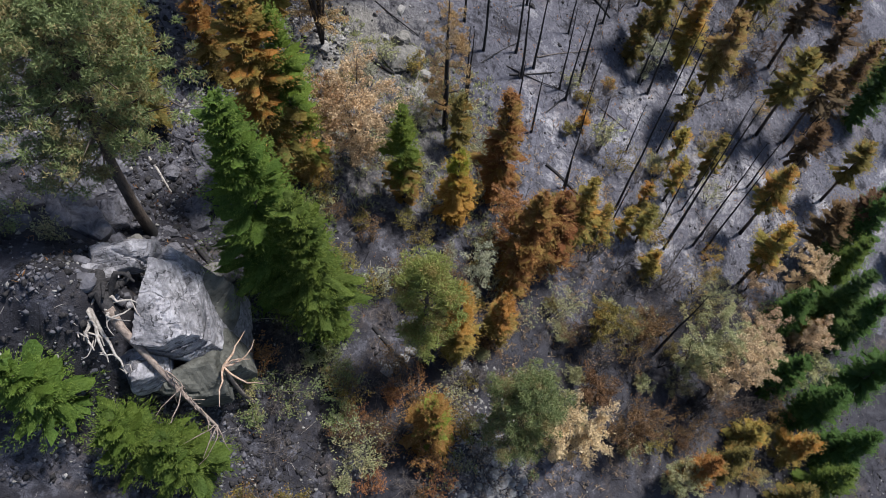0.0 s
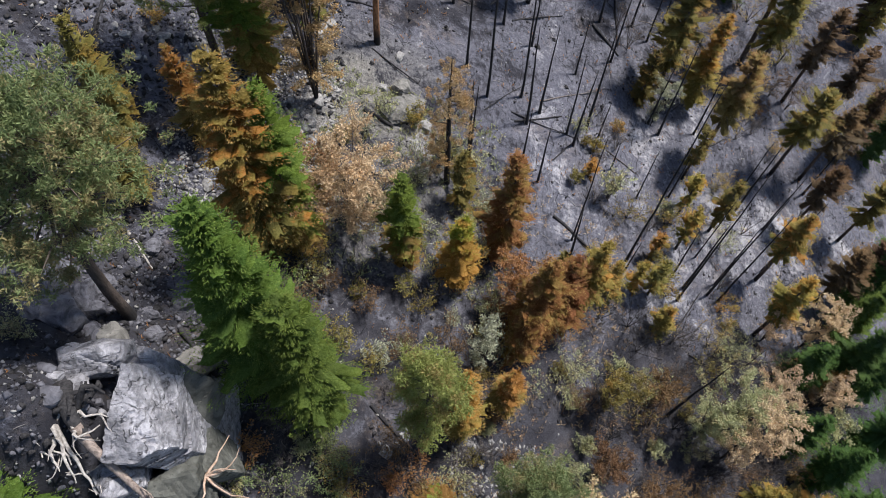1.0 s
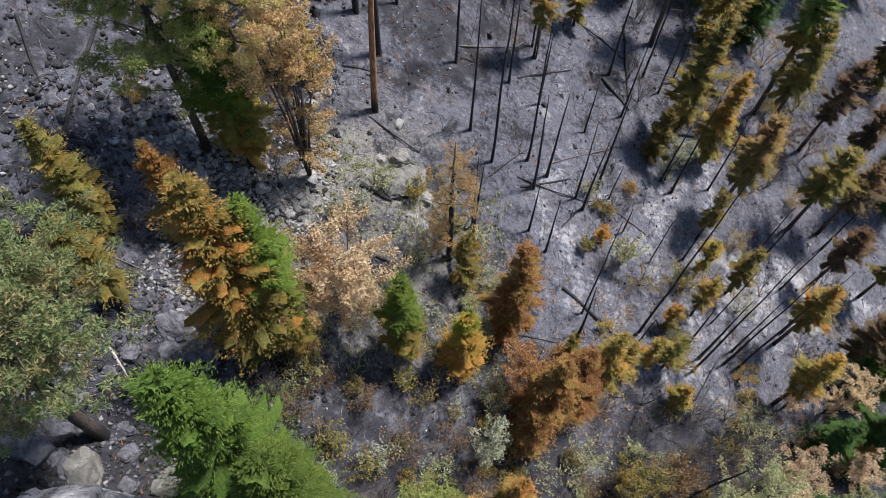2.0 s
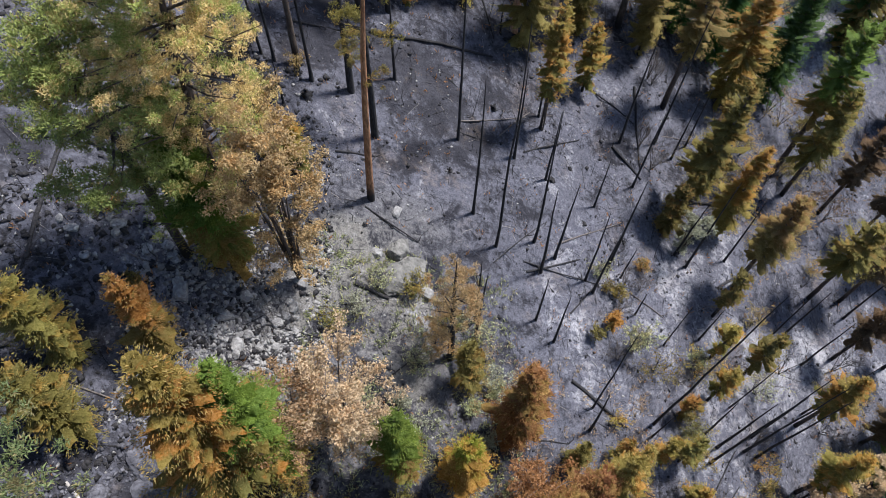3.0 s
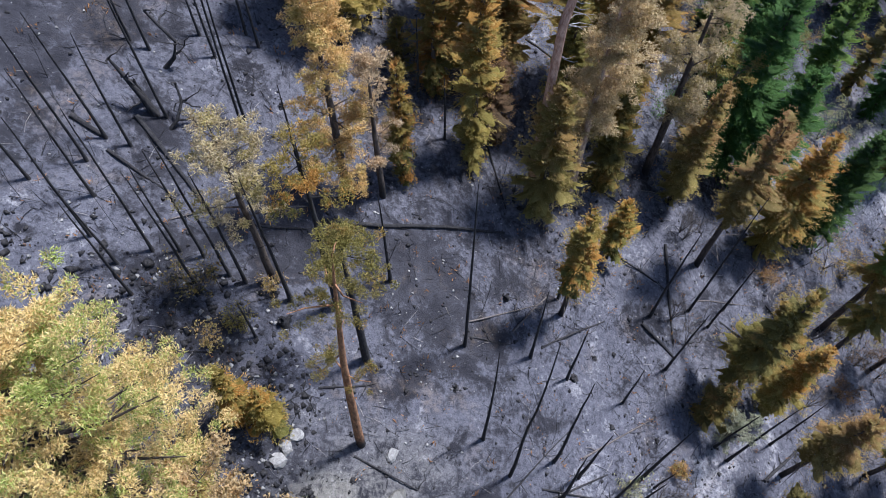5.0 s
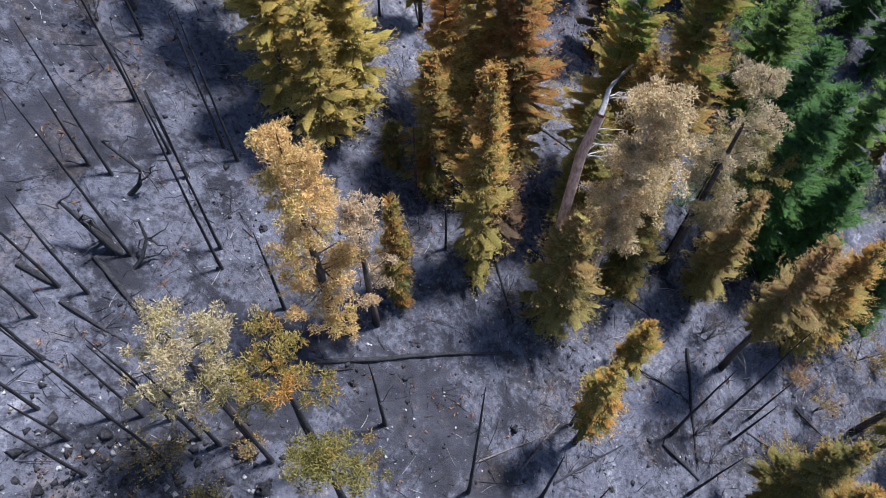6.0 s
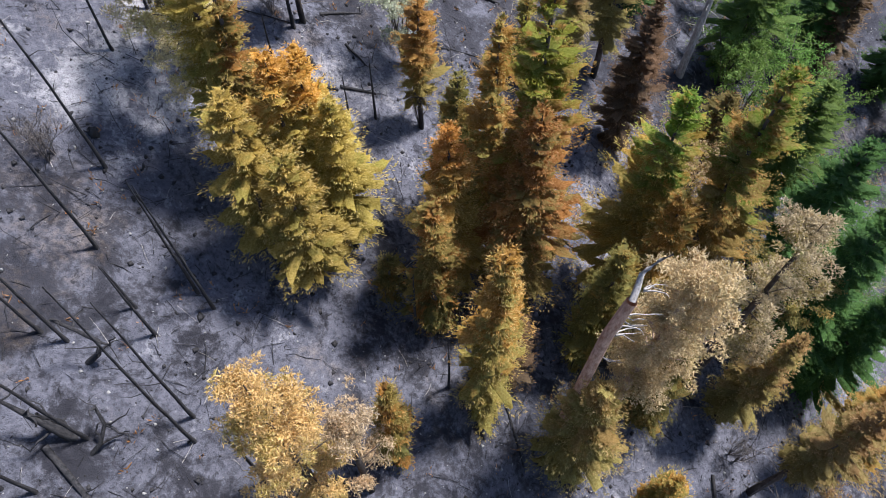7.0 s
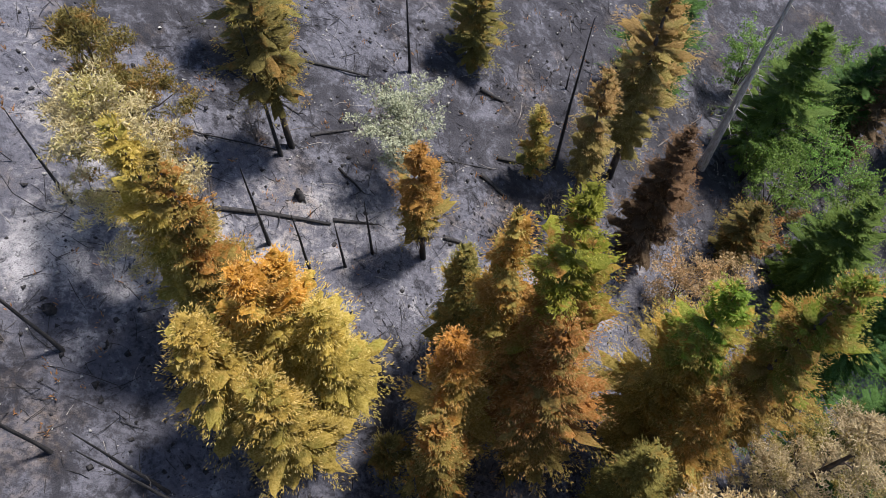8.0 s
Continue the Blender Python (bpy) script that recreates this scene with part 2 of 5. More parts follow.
LEAVES = {
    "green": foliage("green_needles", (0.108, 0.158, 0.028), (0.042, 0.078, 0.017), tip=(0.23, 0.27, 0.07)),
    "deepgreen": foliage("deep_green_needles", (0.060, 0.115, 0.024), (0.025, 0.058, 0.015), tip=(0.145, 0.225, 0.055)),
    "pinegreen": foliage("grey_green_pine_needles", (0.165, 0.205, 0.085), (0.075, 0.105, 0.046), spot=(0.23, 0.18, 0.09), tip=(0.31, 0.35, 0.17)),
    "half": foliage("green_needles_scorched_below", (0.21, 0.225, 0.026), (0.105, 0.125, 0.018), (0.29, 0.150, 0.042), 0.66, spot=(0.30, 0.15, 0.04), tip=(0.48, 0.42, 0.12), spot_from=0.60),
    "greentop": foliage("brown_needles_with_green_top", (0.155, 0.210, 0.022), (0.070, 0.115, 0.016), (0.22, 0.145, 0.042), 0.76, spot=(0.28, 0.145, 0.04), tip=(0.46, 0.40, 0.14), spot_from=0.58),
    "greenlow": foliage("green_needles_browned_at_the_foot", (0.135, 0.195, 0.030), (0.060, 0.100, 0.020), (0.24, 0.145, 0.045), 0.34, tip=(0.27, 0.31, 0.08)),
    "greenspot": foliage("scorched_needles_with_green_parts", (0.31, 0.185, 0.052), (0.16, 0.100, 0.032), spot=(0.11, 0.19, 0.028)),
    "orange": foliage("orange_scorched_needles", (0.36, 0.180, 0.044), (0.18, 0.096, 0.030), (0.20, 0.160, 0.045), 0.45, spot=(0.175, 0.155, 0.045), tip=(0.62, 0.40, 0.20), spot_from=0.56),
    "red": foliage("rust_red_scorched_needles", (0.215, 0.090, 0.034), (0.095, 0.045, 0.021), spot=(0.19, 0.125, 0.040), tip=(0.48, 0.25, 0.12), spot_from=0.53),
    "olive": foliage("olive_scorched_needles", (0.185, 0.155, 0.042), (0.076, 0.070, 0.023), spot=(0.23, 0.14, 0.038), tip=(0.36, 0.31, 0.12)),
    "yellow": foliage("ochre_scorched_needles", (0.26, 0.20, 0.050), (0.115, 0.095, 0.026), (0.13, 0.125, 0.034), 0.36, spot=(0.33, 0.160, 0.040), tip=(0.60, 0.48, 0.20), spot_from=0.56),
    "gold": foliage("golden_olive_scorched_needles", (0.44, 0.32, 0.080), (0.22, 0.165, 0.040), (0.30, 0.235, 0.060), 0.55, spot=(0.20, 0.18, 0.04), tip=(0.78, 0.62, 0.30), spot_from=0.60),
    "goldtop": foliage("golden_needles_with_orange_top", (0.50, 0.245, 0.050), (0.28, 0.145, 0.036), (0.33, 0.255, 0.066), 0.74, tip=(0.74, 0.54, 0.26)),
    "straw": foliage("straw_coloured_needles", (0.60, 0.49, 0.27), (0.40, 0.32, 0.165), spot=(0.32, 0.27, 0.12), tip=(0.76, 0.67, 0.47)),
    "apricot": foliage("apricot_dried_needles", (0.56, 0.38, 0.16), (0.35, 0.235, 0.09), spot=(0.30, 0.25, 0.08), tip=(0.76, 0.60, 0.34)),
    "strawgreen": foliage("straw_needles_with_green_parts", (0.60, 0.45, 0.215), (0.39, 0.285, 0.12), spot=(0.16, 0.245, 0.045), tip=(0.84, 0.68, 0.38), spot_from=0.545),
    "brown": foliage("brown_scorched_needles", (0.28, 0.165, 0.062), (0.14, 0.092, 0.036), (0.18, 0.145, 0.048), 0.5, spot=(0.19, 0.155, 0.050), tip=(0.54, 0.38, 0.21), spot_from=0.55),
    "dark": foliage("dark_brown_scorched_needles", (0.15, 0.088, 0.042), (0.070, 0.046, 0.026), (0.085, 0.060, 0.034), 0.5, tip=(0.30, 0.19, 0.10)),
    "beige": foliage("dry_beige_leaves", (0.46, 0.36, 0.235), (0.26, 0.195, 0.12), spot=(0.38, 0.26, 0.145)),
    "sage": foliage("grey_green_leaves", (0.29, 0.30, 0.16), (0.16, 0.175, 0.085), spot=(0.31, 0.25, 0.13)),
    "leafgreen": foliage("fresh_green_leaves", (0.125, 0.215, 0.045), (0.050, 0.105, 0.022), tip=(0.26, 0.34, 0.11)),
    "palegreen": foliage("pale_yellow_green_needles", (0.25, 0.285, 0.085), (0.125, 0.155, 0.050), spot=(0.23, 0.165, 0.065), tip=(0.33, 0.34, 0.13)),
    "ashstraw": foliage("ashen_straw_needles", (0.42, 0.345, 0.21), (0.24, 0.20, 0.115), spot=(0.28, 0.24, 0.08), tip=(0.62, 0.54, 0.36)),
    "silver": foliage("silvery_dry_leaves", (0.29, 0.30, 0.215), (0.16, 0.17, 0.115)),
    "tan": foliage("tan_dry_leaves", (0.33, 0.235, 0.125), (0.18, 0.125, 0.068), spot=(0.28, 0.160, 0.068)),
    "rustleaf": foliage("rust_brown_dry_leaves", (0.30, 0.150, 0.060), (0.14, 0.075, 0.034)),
}
WORDS = {
    "green": "living green", "deepgreen": "dense dark green", "pinegreen": "grey-green", "half": "green-topped, scorched-below",
    "greenlow": "bright green brown-footed", "greenspot": "brown scorched, partly green", "orange": "orange-brown fire-scorched", "red": "rust-red fire-scorched",
    "olive": "olive-brown scorched", "yellow": "ochre-yellow scorched", "gold": "golden-olive scorched", "goldtop": "golden orange-topped scorched", "greentop": "scorched green-topped", "straw": "straw-coloured heat-dried", "apricot": "apricot-brown heat-dried", "strawgreen": "straw-coloured, partly green", "brown": "brown fire-killed",
    "dark": "dark brown fire-killed", "palegreen": "pale yellow-green", "ashstraw": "ashen straw-coloured", "beige": "dry beige-leaved", "sage": "grey-green leaved", "leafgreen": "fresh green-leaved", "silver": "silvery dry-leaved", "tan": "tan dry-leaved", "rustleaf": "rust-brown dry-leaved",
}


# ---------------------------------------------------------------- the slope
COEF = (-1.305, -8.702, 5.361, 0.097, 0.735, -0.175, 0.159, 0.141, -0.403, 0.265)


def slope(x, y):
    """The lie of the hillside: it falls towards +x and climbs slowly towards +y; a rocky knoll stands by the great boulder."""
    u, v = min(max(x / 15, -2.0), 2.2), min(max((y - 30) / 30, -1.4), 1.6)
    b = (1, u, v, u * u, u * v, v * v, u**3, u * u * v, v**3, u * v * v)
    z = sum(p * q for p, q in zip(COEF, b)) + 3.6 * math.exp(-(((x + 13) / 3.2) ** 2) - ((y - 9) / 3.8) ** 2) + 4.3 * math.exp(-(((x + 10.6) / 1.7) ** 2) - ((y - 8.7) / 1.9) ** 2)
    return z - 0.45 * (x - 15 * u) + 0.12 * (y - 30 - 30 * v)


def height(x, y):
    z = slope(x, y)
    if -40 < x < 60 and -30 < y < 110:
        p = Vector((x, y, 0))
        z += 0.20 * noise.noise(p * 0.45) + 0.11 * noise.noise(p * 1.3) + 0.05 * noise.noise(p * 3.1) + 0.025 * noise.noise(p * 7)
    return z


def stations(lo, hi, step, far):
    inner = list(np.arange(lo, hi + step / 2, step))
    out, d = [], step
    while not out or out[-1] < far:
        d *= 1.45
        out.append((out[-1] if out else 0) + d)
    return [lo - o for o in reversed(out)] + inner + [hi + o for o in out]


def fill(mesh, verts, faces):
    """Verts (n, 3) and faces (n, 3) or (n, 4) into a mesh, quickly."""
    verts, faces = np.asarray(verts, np.float32), np.asarray(faces, np.int32)
    k = faces.shape[1]
    mesh.vertices.add(len(verts))
    mesh.vertices.foreach_set("co", verts.ravel())
    mesh.loops.add(faces.size)
    mesh.loops.foreach_set("vertex_index", faces.ravel())
    mesh.polygons.add(len(faces))
    mesh.polygons.foreach_set("loop_start", np.arange(0, faces.size, k, dtype=np.int32))
    mesh.update(calc_edges=True)
    return mesh


def part(name, verts, faces, material, parent=None, label="", smooth=False):
    mesh = fill(bpy.data.meshes.new(name), verts, faces)
    mesh.materials.append(material)
    if smooth:
        mesh.polygons.foreach_set("use_smooth", np.ones(len(mesh.polygons), bool))
    ob = new(name, mesh)
    ob.parent = parent
    if label:
        tagged(ob, label)
    return ob


def base(name, x, y, z, label, category, group=""):
    ob = new(name)
    ob.empty_display_size = 0.2
    ob.matrix_basis = Matrix.Translation((x, y, z))
    return tagged(ob, label, category, group)


def tube(path, radii, sides=6, lump=0.0, rng=None):
    """Verts and quads of a tube along a path, closed at both ends by near-zero rings."""
    path = np.asarray(path, float)
    radii = np.asarray(radii, float)
    way = np.gradient(path, axis=0)
    way /= np.linalg.norm(way, axis=1)[:, None] + 1e-9
    ref = np.where(np.abs(way[:, 2:3]) > 0.9, np.array([[1.0, 0, 0]]), np.array([[0, 0, 1.0]]))
    a = np.cross(way, ref)
    a /= np.linalg.norm(a, axis=1)[:, None]
    b = np.cross(way, a)
    ang = np.arange(sides) * 2 * math.pi / sides
    r = radii[:, None] * np.ones(sides)
    if lump:
        r = r * (1 + lump * rng.uniform(-1, 1, r.shape))
    v = path[:, None] + r[..., None] * (np.cos(ang)[:, None] * a[:, None] + np.sin(ang)[:, None] * b[:, None])
    n = len(path)
    i = np.arange(n - 1)[:, None] * sides
    j = np.arange(sides)
    k = (j + 1) % sides
    f = np.stack([i + j, i + k, i + sides + k, i + sides + j], -1).reshape(-1, 4)
    return v.reshape(-1, 3), f


def merge(pieces):
    vs, fs, at = [], [], 0
    for v, f in pieces:
        vs.append(v)
        fs.append(np.asarray(f) + at)
        at += len(v)
    return np.concatenate(vs), np.concatenate(fs)


def blades(root, way, length, width, side, fold=0.25):
    """Many slender folded sprays: verts and triangles."""
    n = len(root)
    way = way / (np.linalg.norm(way, axis=1)[:, None] + 1e-9)
    s = np.cross(way, side)
    s /= np.linalg.norm(s, axis=1)[:, None] + 1e-9
    up = np.cross(s, way)
    mid = root + way * (length * 0.45)[:, None]
    drop = up * (width * fold)[:, None]
    v = np.stack([root, mid + s * width[:, None] - drop, root + way * length[:, None], mid - s * width[:, None] - drop], 1).reshape(-1, 3)
    i = np.arange(n)[:, None] * 4
    f = np.concatenate([i + [0, 1, 2], i + [0, 2, 3]])
    return v, f


# ---------------------------------------------------------------- kinds of trees
def trunk_line(h, r, bend, rng, n=9):
    s = np.linspace(0, 1, n)
    wob = np.cumsum(rng.normal(0, 0.014 * h / n, (n, 2)), 0)
    wob -= wob[0]
    path = np.column_stack([bend[0] * s**1.6 + wob[:, 0], bend[1] * s**1.6 + wob[:, 1], h * s])
    return path, r * (1 - s) ** 0.8 + 0.012


def leaves_of(root, way, length, width, side):
    """Many small single leaves: verts and triangles."""
    way = way / (np.linalg.norm(way, axis=1)[:, None] + 1e-9)
    s = np.cross(way, side)
    s /= np.linalg.norm(s, axis=1)[:, None] + 1e-9
    v = np.stack([root + s * width[:, None], root + way * length[:, None], root - s * width[:, None]], 1).reshape(-1, 3)
    return v, np.arange(len(v)).reshape(-1, 3)


def needles(name, tone, parent, root, way, length, width, side, outer=None, fold=0.25, single=False):
    """A crown part of many sprays; a point attribute, from old wood to young tips, carries painted shade and light."""
    v, f = leaves_of(root, way, length, width, side) if single else blades(root, way, length, width, side, fold)
    ob = part(name, v, f, LEAVES[tone], parent)
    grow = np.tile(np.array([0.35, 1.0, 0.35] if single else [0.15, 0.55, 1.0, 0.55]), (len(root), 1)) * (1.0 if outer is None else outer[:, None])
    ob.data.attributes.new("rim_light", "FLOAT", "POINT").data.foreach_set("value", grow.astype(np.float32).ravel())
    return ob


FAN_U = np.repeat(np.array([0.06, 0.34, 0.58, 0.77])[:, None], 4, 1)
FAN_C = np.repeat(np.linspace(-0.62, 0.62, 4)[None], 4, 0)
FAN_FACES = np.array([t for i in range(3) for j in range(3) for t in ((i * 4 + j, i * 4 + j + 1, i * 4 + j + 5), (i * 4 + j, i * 4 + j + 5, i * 4 + j + 4))])


def spruce(x, y, h, r, tone, low=0.06, thick=1.15, name="spruce_tree", lean=(0, 0), fine=1.0):
    """Whorls of flat, drooping fans on a straight trunk; r is the reach of the lowest fans."""
    rng = np.random.default_rng(int(abs(x) * 917 + abs(y) * 131 + h * 17))
    z0 = height(x, y) - 0.08
    tree = base(name, x, y, z0, f"{WORDS[tone]} spruce with drooping branches on burnt slope", "tree", "spruces of the hillside")
    path, rad = trunk_line(h * 0.97, 0.02 + 0.0125 * h, lean, rng)
    bole = part("trunk", *tube(path, rad, 7), BARK, tree, smooth=True)
    if low > 0.24:
        # burnt-off lower branches under the crown
        for _ in range(9):
            zb, az, ln = h * rng.uniform(0.12, low + 0.08), rng.uniform(0, 6.283), r * rng.uniform(0.35, 0.9)
            foot = np.array([np.interp(zb, path[:, 2], path[:, 0]), np.interp(zb, path[:, 2], path[:, 1]), zb])
            end = foot + [math.cos(az) * ln, math.sin(az) * ln, -ln * rng.uniform(0.0, 0.45)]
            part("dead_branch", *tube([foot, (foot + end) / 2 + [0, 0, 0.08 * ln], end], [0.020, 0.014, 0.005], 4), SCORCHED, bole)
    roots, ways, lens, wids, sides, outs, shells, shell_light = [], [], [], [], [], [], [], []
    z = low * h
    ragged = 0.0 if tone in ("green", "deepgreen") else 1.0
    lop = rng.uniform(0.70 - 0.16 * ragged, 1.14, (7, 12))
    bare = rng.uniform(0, 1, (11, 9)) < 0.05 + 0.15 * ragged
    while z < h * 0.985:
        s = (z - low * h) / (h * (1 - low))
        reach = 1.36 * r * (1 - s) ** 0.62 * (0.48 + 0.52 * min(1, s / 0.34)) + 0.10
        cx, cy = np.interp(z, path[:, 2], path[:, 0]), np.interp(z, path[:, 2], path[:, 1])
        n = max(5, int((4.2 + 2.5 * reach) * thick))
        turn = rng.uniform(0, 6.283)
        for i in range(n):
            az = turn + 6.283 * i / n + rng.normal(0, 0.2)
            ln = reach * rng.uniform(0.6, 1.14) * lop[int(s * 6.99), int(az * 12 / 6.2832) % 12]
            if bare[int(s * 10.99), int(az * 9 / 6.2832) % 9] and s < 0.9:
                continue
            el = radians(-8 + 46 * s + rng.normal(0, 7))
            d = np.array([math.cos(az), math.sin(az), 0])
            nrm = np.array([-d[1], d[0], 0])
            # a rounded fan, arched across and hanging at its sides, with a ragged rim and loose sprays round it
            wide = min((0.32 + 0.20 * s) * ln, 0.33) * rng.uniform(0.75, 1.2) + 0.06
            droop = rng.uniform(0.24, 0.50)
            foot = np.array([cx, cy, z + rng.uniform(-0.16, 0.16)])

            def fan(u, c):
                half = wide * np.sqrt(np.clip(1 - ((u - 0.60) / 0.66) ** 2, 0, 1)) * 0.9
                rise = ln * (math.sin(el) * u - droop * (1 - 0.8 * s) * u**2 + 0.20 * (1 - 0.6 * s) * u**4) - (0.40 + 0.30 * (1 - s)) * half * c**2
                p = foot + (ln * math.cos(el) * u * (1 - 0.16 * c**2))[..., None] * d + (half * c)[..., None] * nrm
                p[..., 2] += rise
                return p

            gu = FAN_U * rng.uniform(0.94, 1.06, FAN_U.shape)
            gu[-1] *= rng.uniform(0.80, 1.08, gu.shape[1])
            gc = FAN_C * rng.uniform(0.86, 1.10, FAN_C.shape)
            skin = fan(gu, gc) + rng.normal(0, 0.034, gu.shape + (3,))
            # painted tone: shaded at the fan's heart, bright along its lit rim
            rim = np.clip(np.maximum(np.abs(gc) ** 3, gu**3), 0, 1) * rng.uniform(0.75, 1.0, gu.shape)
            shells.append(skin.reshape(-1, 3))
            shell_light.append(rim.ravel())
            k = max(14, int((17 + 128 * ln * wide) * fine))
            u = rng.uniform(0.05, 0.94, k) ** 0.6
            across = rng.uniform(-1, 1, k)
            across = np.sign(across) * np.abs(across) ** 0.7
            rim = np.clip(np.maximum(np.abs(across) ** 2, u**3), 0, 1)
            w = d * (0.7 + 0.4 * u)[:, None] + nrm * (0.85 * across)[:, None] + rng.normal(0, 0.36, (k, 3))
            w[:, 2] += 0.16 * rim
            roots.append(fan(u, across) + rng.normal(0, 0.02, (k, 3)) + [0, 0, 0.012])
            ways.append(w)
            lens.append(rng.uniform(0.06, 0.12, k) / fine**0.4)
            wids.append(rng.uniform(0.010, 0.018, k) / fine**0.6)
            sides.append(rng.normal(0, 0.42, (k, 3)) + [0, 0, 1])
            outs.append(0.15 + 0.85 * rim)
        z += rng.uniform(0.34, 0.60) * (0.66 + 0.42 * (1 - s)) * (0.8 + 0.1 * min(r, 2.5)) / fine**0.3
    roots, ways, lens, wids, sides, outs = (np.concatenate(q) for q in (roots, ways, lens, wids, sides, outs))
    v, f = leaves_of(roots, ways, lens, wids, sides)
    n = len(shells)
    f2 = (np.arange(n)[:, None, None] * FAN_U.size + FAN_FACES).reshape(-1, 3)
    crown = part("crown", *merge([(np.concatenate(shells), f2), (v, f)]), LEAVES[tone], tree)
    rim_light = np.concatenate([np.concatenate(shell_light), (np.array([0.6, 1.0, 0.6]) * outs[:, None]).ravel()])
    crown.data.attributes.new("rim_light", "FLOAT", "POINT").data.foreach_set("value", rim_light.astype(np.float32))
    return tree


def pine(x, y, h, r, tone, low=0.5, clumps=150, wood=None, name="pine_tree", girth=None, bend=(0, 0), puff=0.25, off=(0, 0)):
    """A pine with needle clumps at the ends of its limbs; low: where the crown begins; off: by how much the crown stands off the trunk."""
    rng = np.random.default_rng(int(abs(x) * 713 + abs(y) * 337 + h * 29))
    wood = wood or PINEBARK
    z0 = height(x, y) - 0.1
    tree = base(name, x, y, z0, f"{WORDS[tone]} pine with clumped needles and bare lower trunk", "tree", "pines of the hillside")
    path, rad = trunk_line(h * 0.96, girth or 0.05 + 0.011 * h, bend, rng, 11)
    bole = part("trunk", *tube(path, rad, 9, 0.05, rng), wood, tree, smooth=True)
    roots = []
    count = max(8, clumps // 7)
    for i in range(count):
        s = rng.uniform(0, 1) ** 0.85
        z = h * (low + (1 - low) * 0.93 * s)
        foot = np.array([np.interp(z, path[:, 2], path[:, 0]), np.interp(z, path[:, 2], path[:, 1]), z])
        prof = math.sin(math.pi * min(1, 0.24 + 0.72 * s)) ** 0.7
        az = i * 2.4 + rng.uniform(-0.5, 0.5)
        ln = r * prof * rng.uniform(0.6, 1.1)
        end = foot + [math.cos(az) * ln + off[0] * prof, math.sin(az) * ln + off[1] * prof, ln * rng.uniform(0.05, 0.5)]
        mid = (foot + end) / 2 + rng.normal(0, 0.08, 3) - [0, 0, 0.08 * ln]
        part("limb", *tube([foot, mid, end], [0.012 + 0.018 * ln, 0.010 + 0.010 * ln, 0.008], 4), wood, bole)
        for _ in range(8):
            t = rng.uniform(0.42, 1.1)
            roots.append(foot + (end - foot) * t + rng.normal(0, 1, 3) * [0.24, 0.24, 0.10] * (0.6 + 0.30 * r))
    roots = np.array(roots)
    per = 170 if h > 15 else 84
    n = len(roots) * per
    w = rng.normal(0, 1, (n, 3)) + [0, 0, 0.55]
    size = np.repeat(rng.uniform(0.75, 1.25, len(roots)), per) * puff * 1.2 * (0.85 if h > 15 else 1.0)
    w /= np.linalg.norm(w, axis=1)[:, None]
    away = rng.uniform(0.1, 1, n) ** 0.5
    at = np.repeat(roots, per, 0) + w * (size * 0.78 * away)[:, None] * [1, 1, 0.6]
    # painted light: clumps paler outward and on top, darker inside
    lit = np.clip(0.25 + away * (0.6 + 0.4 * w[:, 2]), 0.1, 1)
    w = w * 0.55 + rng.normal(0, 0.7, (n, 3)) + [0, 0, 0.2]
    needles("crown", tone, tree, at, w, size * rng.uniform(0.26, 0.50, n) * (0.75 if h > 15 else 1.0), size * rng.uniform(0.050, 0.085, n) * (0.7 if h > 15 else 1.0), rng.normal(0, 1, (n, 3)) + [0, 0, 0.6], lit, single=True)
    return tree


def broadleaf(x, y, h, r, tone, leaves=2600, size=0.085, name="birch_tree", category="tree", stems=5):
    rng = np.random.default_rng(int(abs(x) * 571 + abs(y) * 277 + h * 41))
    z0 = height(x, y) - 0.06
    kind = name.replace("_", " ")
    tree = base(name, x, y, z0, f"{WORDS[tone]} {kind} with thin stems, partly bare", category, "broadleaved growth of the hillside")
    twigs, spots = [], []
    for i in range(stems):
        az = i * 6.283 / stems + rng.uniform(-0.5, 0.5)
        lean = r * rng.uniform(0.15, 0.7)
        top = np.array([math.cos(az) * lean, math.sin(az) * lean, h * rng.uniform(0.75, 0.98)])
        mid = top * [0.35, 0.35, 0.5] + rng.normal(0, 0.08, 3)
        part("stem", *tube([[0, 0, 0], mid, top], [0.010 + 0.006 * h, 0.008 + 0.004 * h, 0.006], 5), BARK, tree)
        for _ in range(9):
            t = rng.uniform(0.16, 1.0)
            foot = mid * (1 - t) + top * t if t > 0.4 else mid * (t / 0.4)
            a2 = rng.uniform(0, 6.283)
            ln = r * rng.uniform(0.3, 0.75)
            end = foot + [math.cos(a2) * ln, math.sin(a2) * ln, ln * rng.uniform(0.1, 0.9)]
            twigs.append(tube([foot, (foot + end) / 2 + rng.normal(0, 0.05, 3), end], [0.014, 0.010, 0.005], 3))
            for q in (0.45, 0.7, 0.88, 1.04):
                spots.append(foot + (end - foot) * q)
    tagged(part("twig_work", *merge(twigs), SCORCHED, tree), kind="stuff")
    leaves = int(leaves * (1.65 if name == "birch_tree" else 1.2))
    size *= 1.25
    spots = np.array(spots)
    at = spots[rng.integers(0, len(spots), leaves)] + rng.normal(0, 0.05 + 0.030 * r, (leaves, 3)) * [1, 1, 0.55]
    ln = rng.uniform(0.6, 1.2, leaves) * size
    needles("crown", tone, tree, at, rng.normal(0, 1, (leaves, 3)), ln, ln * rng.uniform(0.26, 0.42, leaves), rng.normal(0, 1, (leaves, 3)) + [0, 0, 0.8], single=True)
    return tree


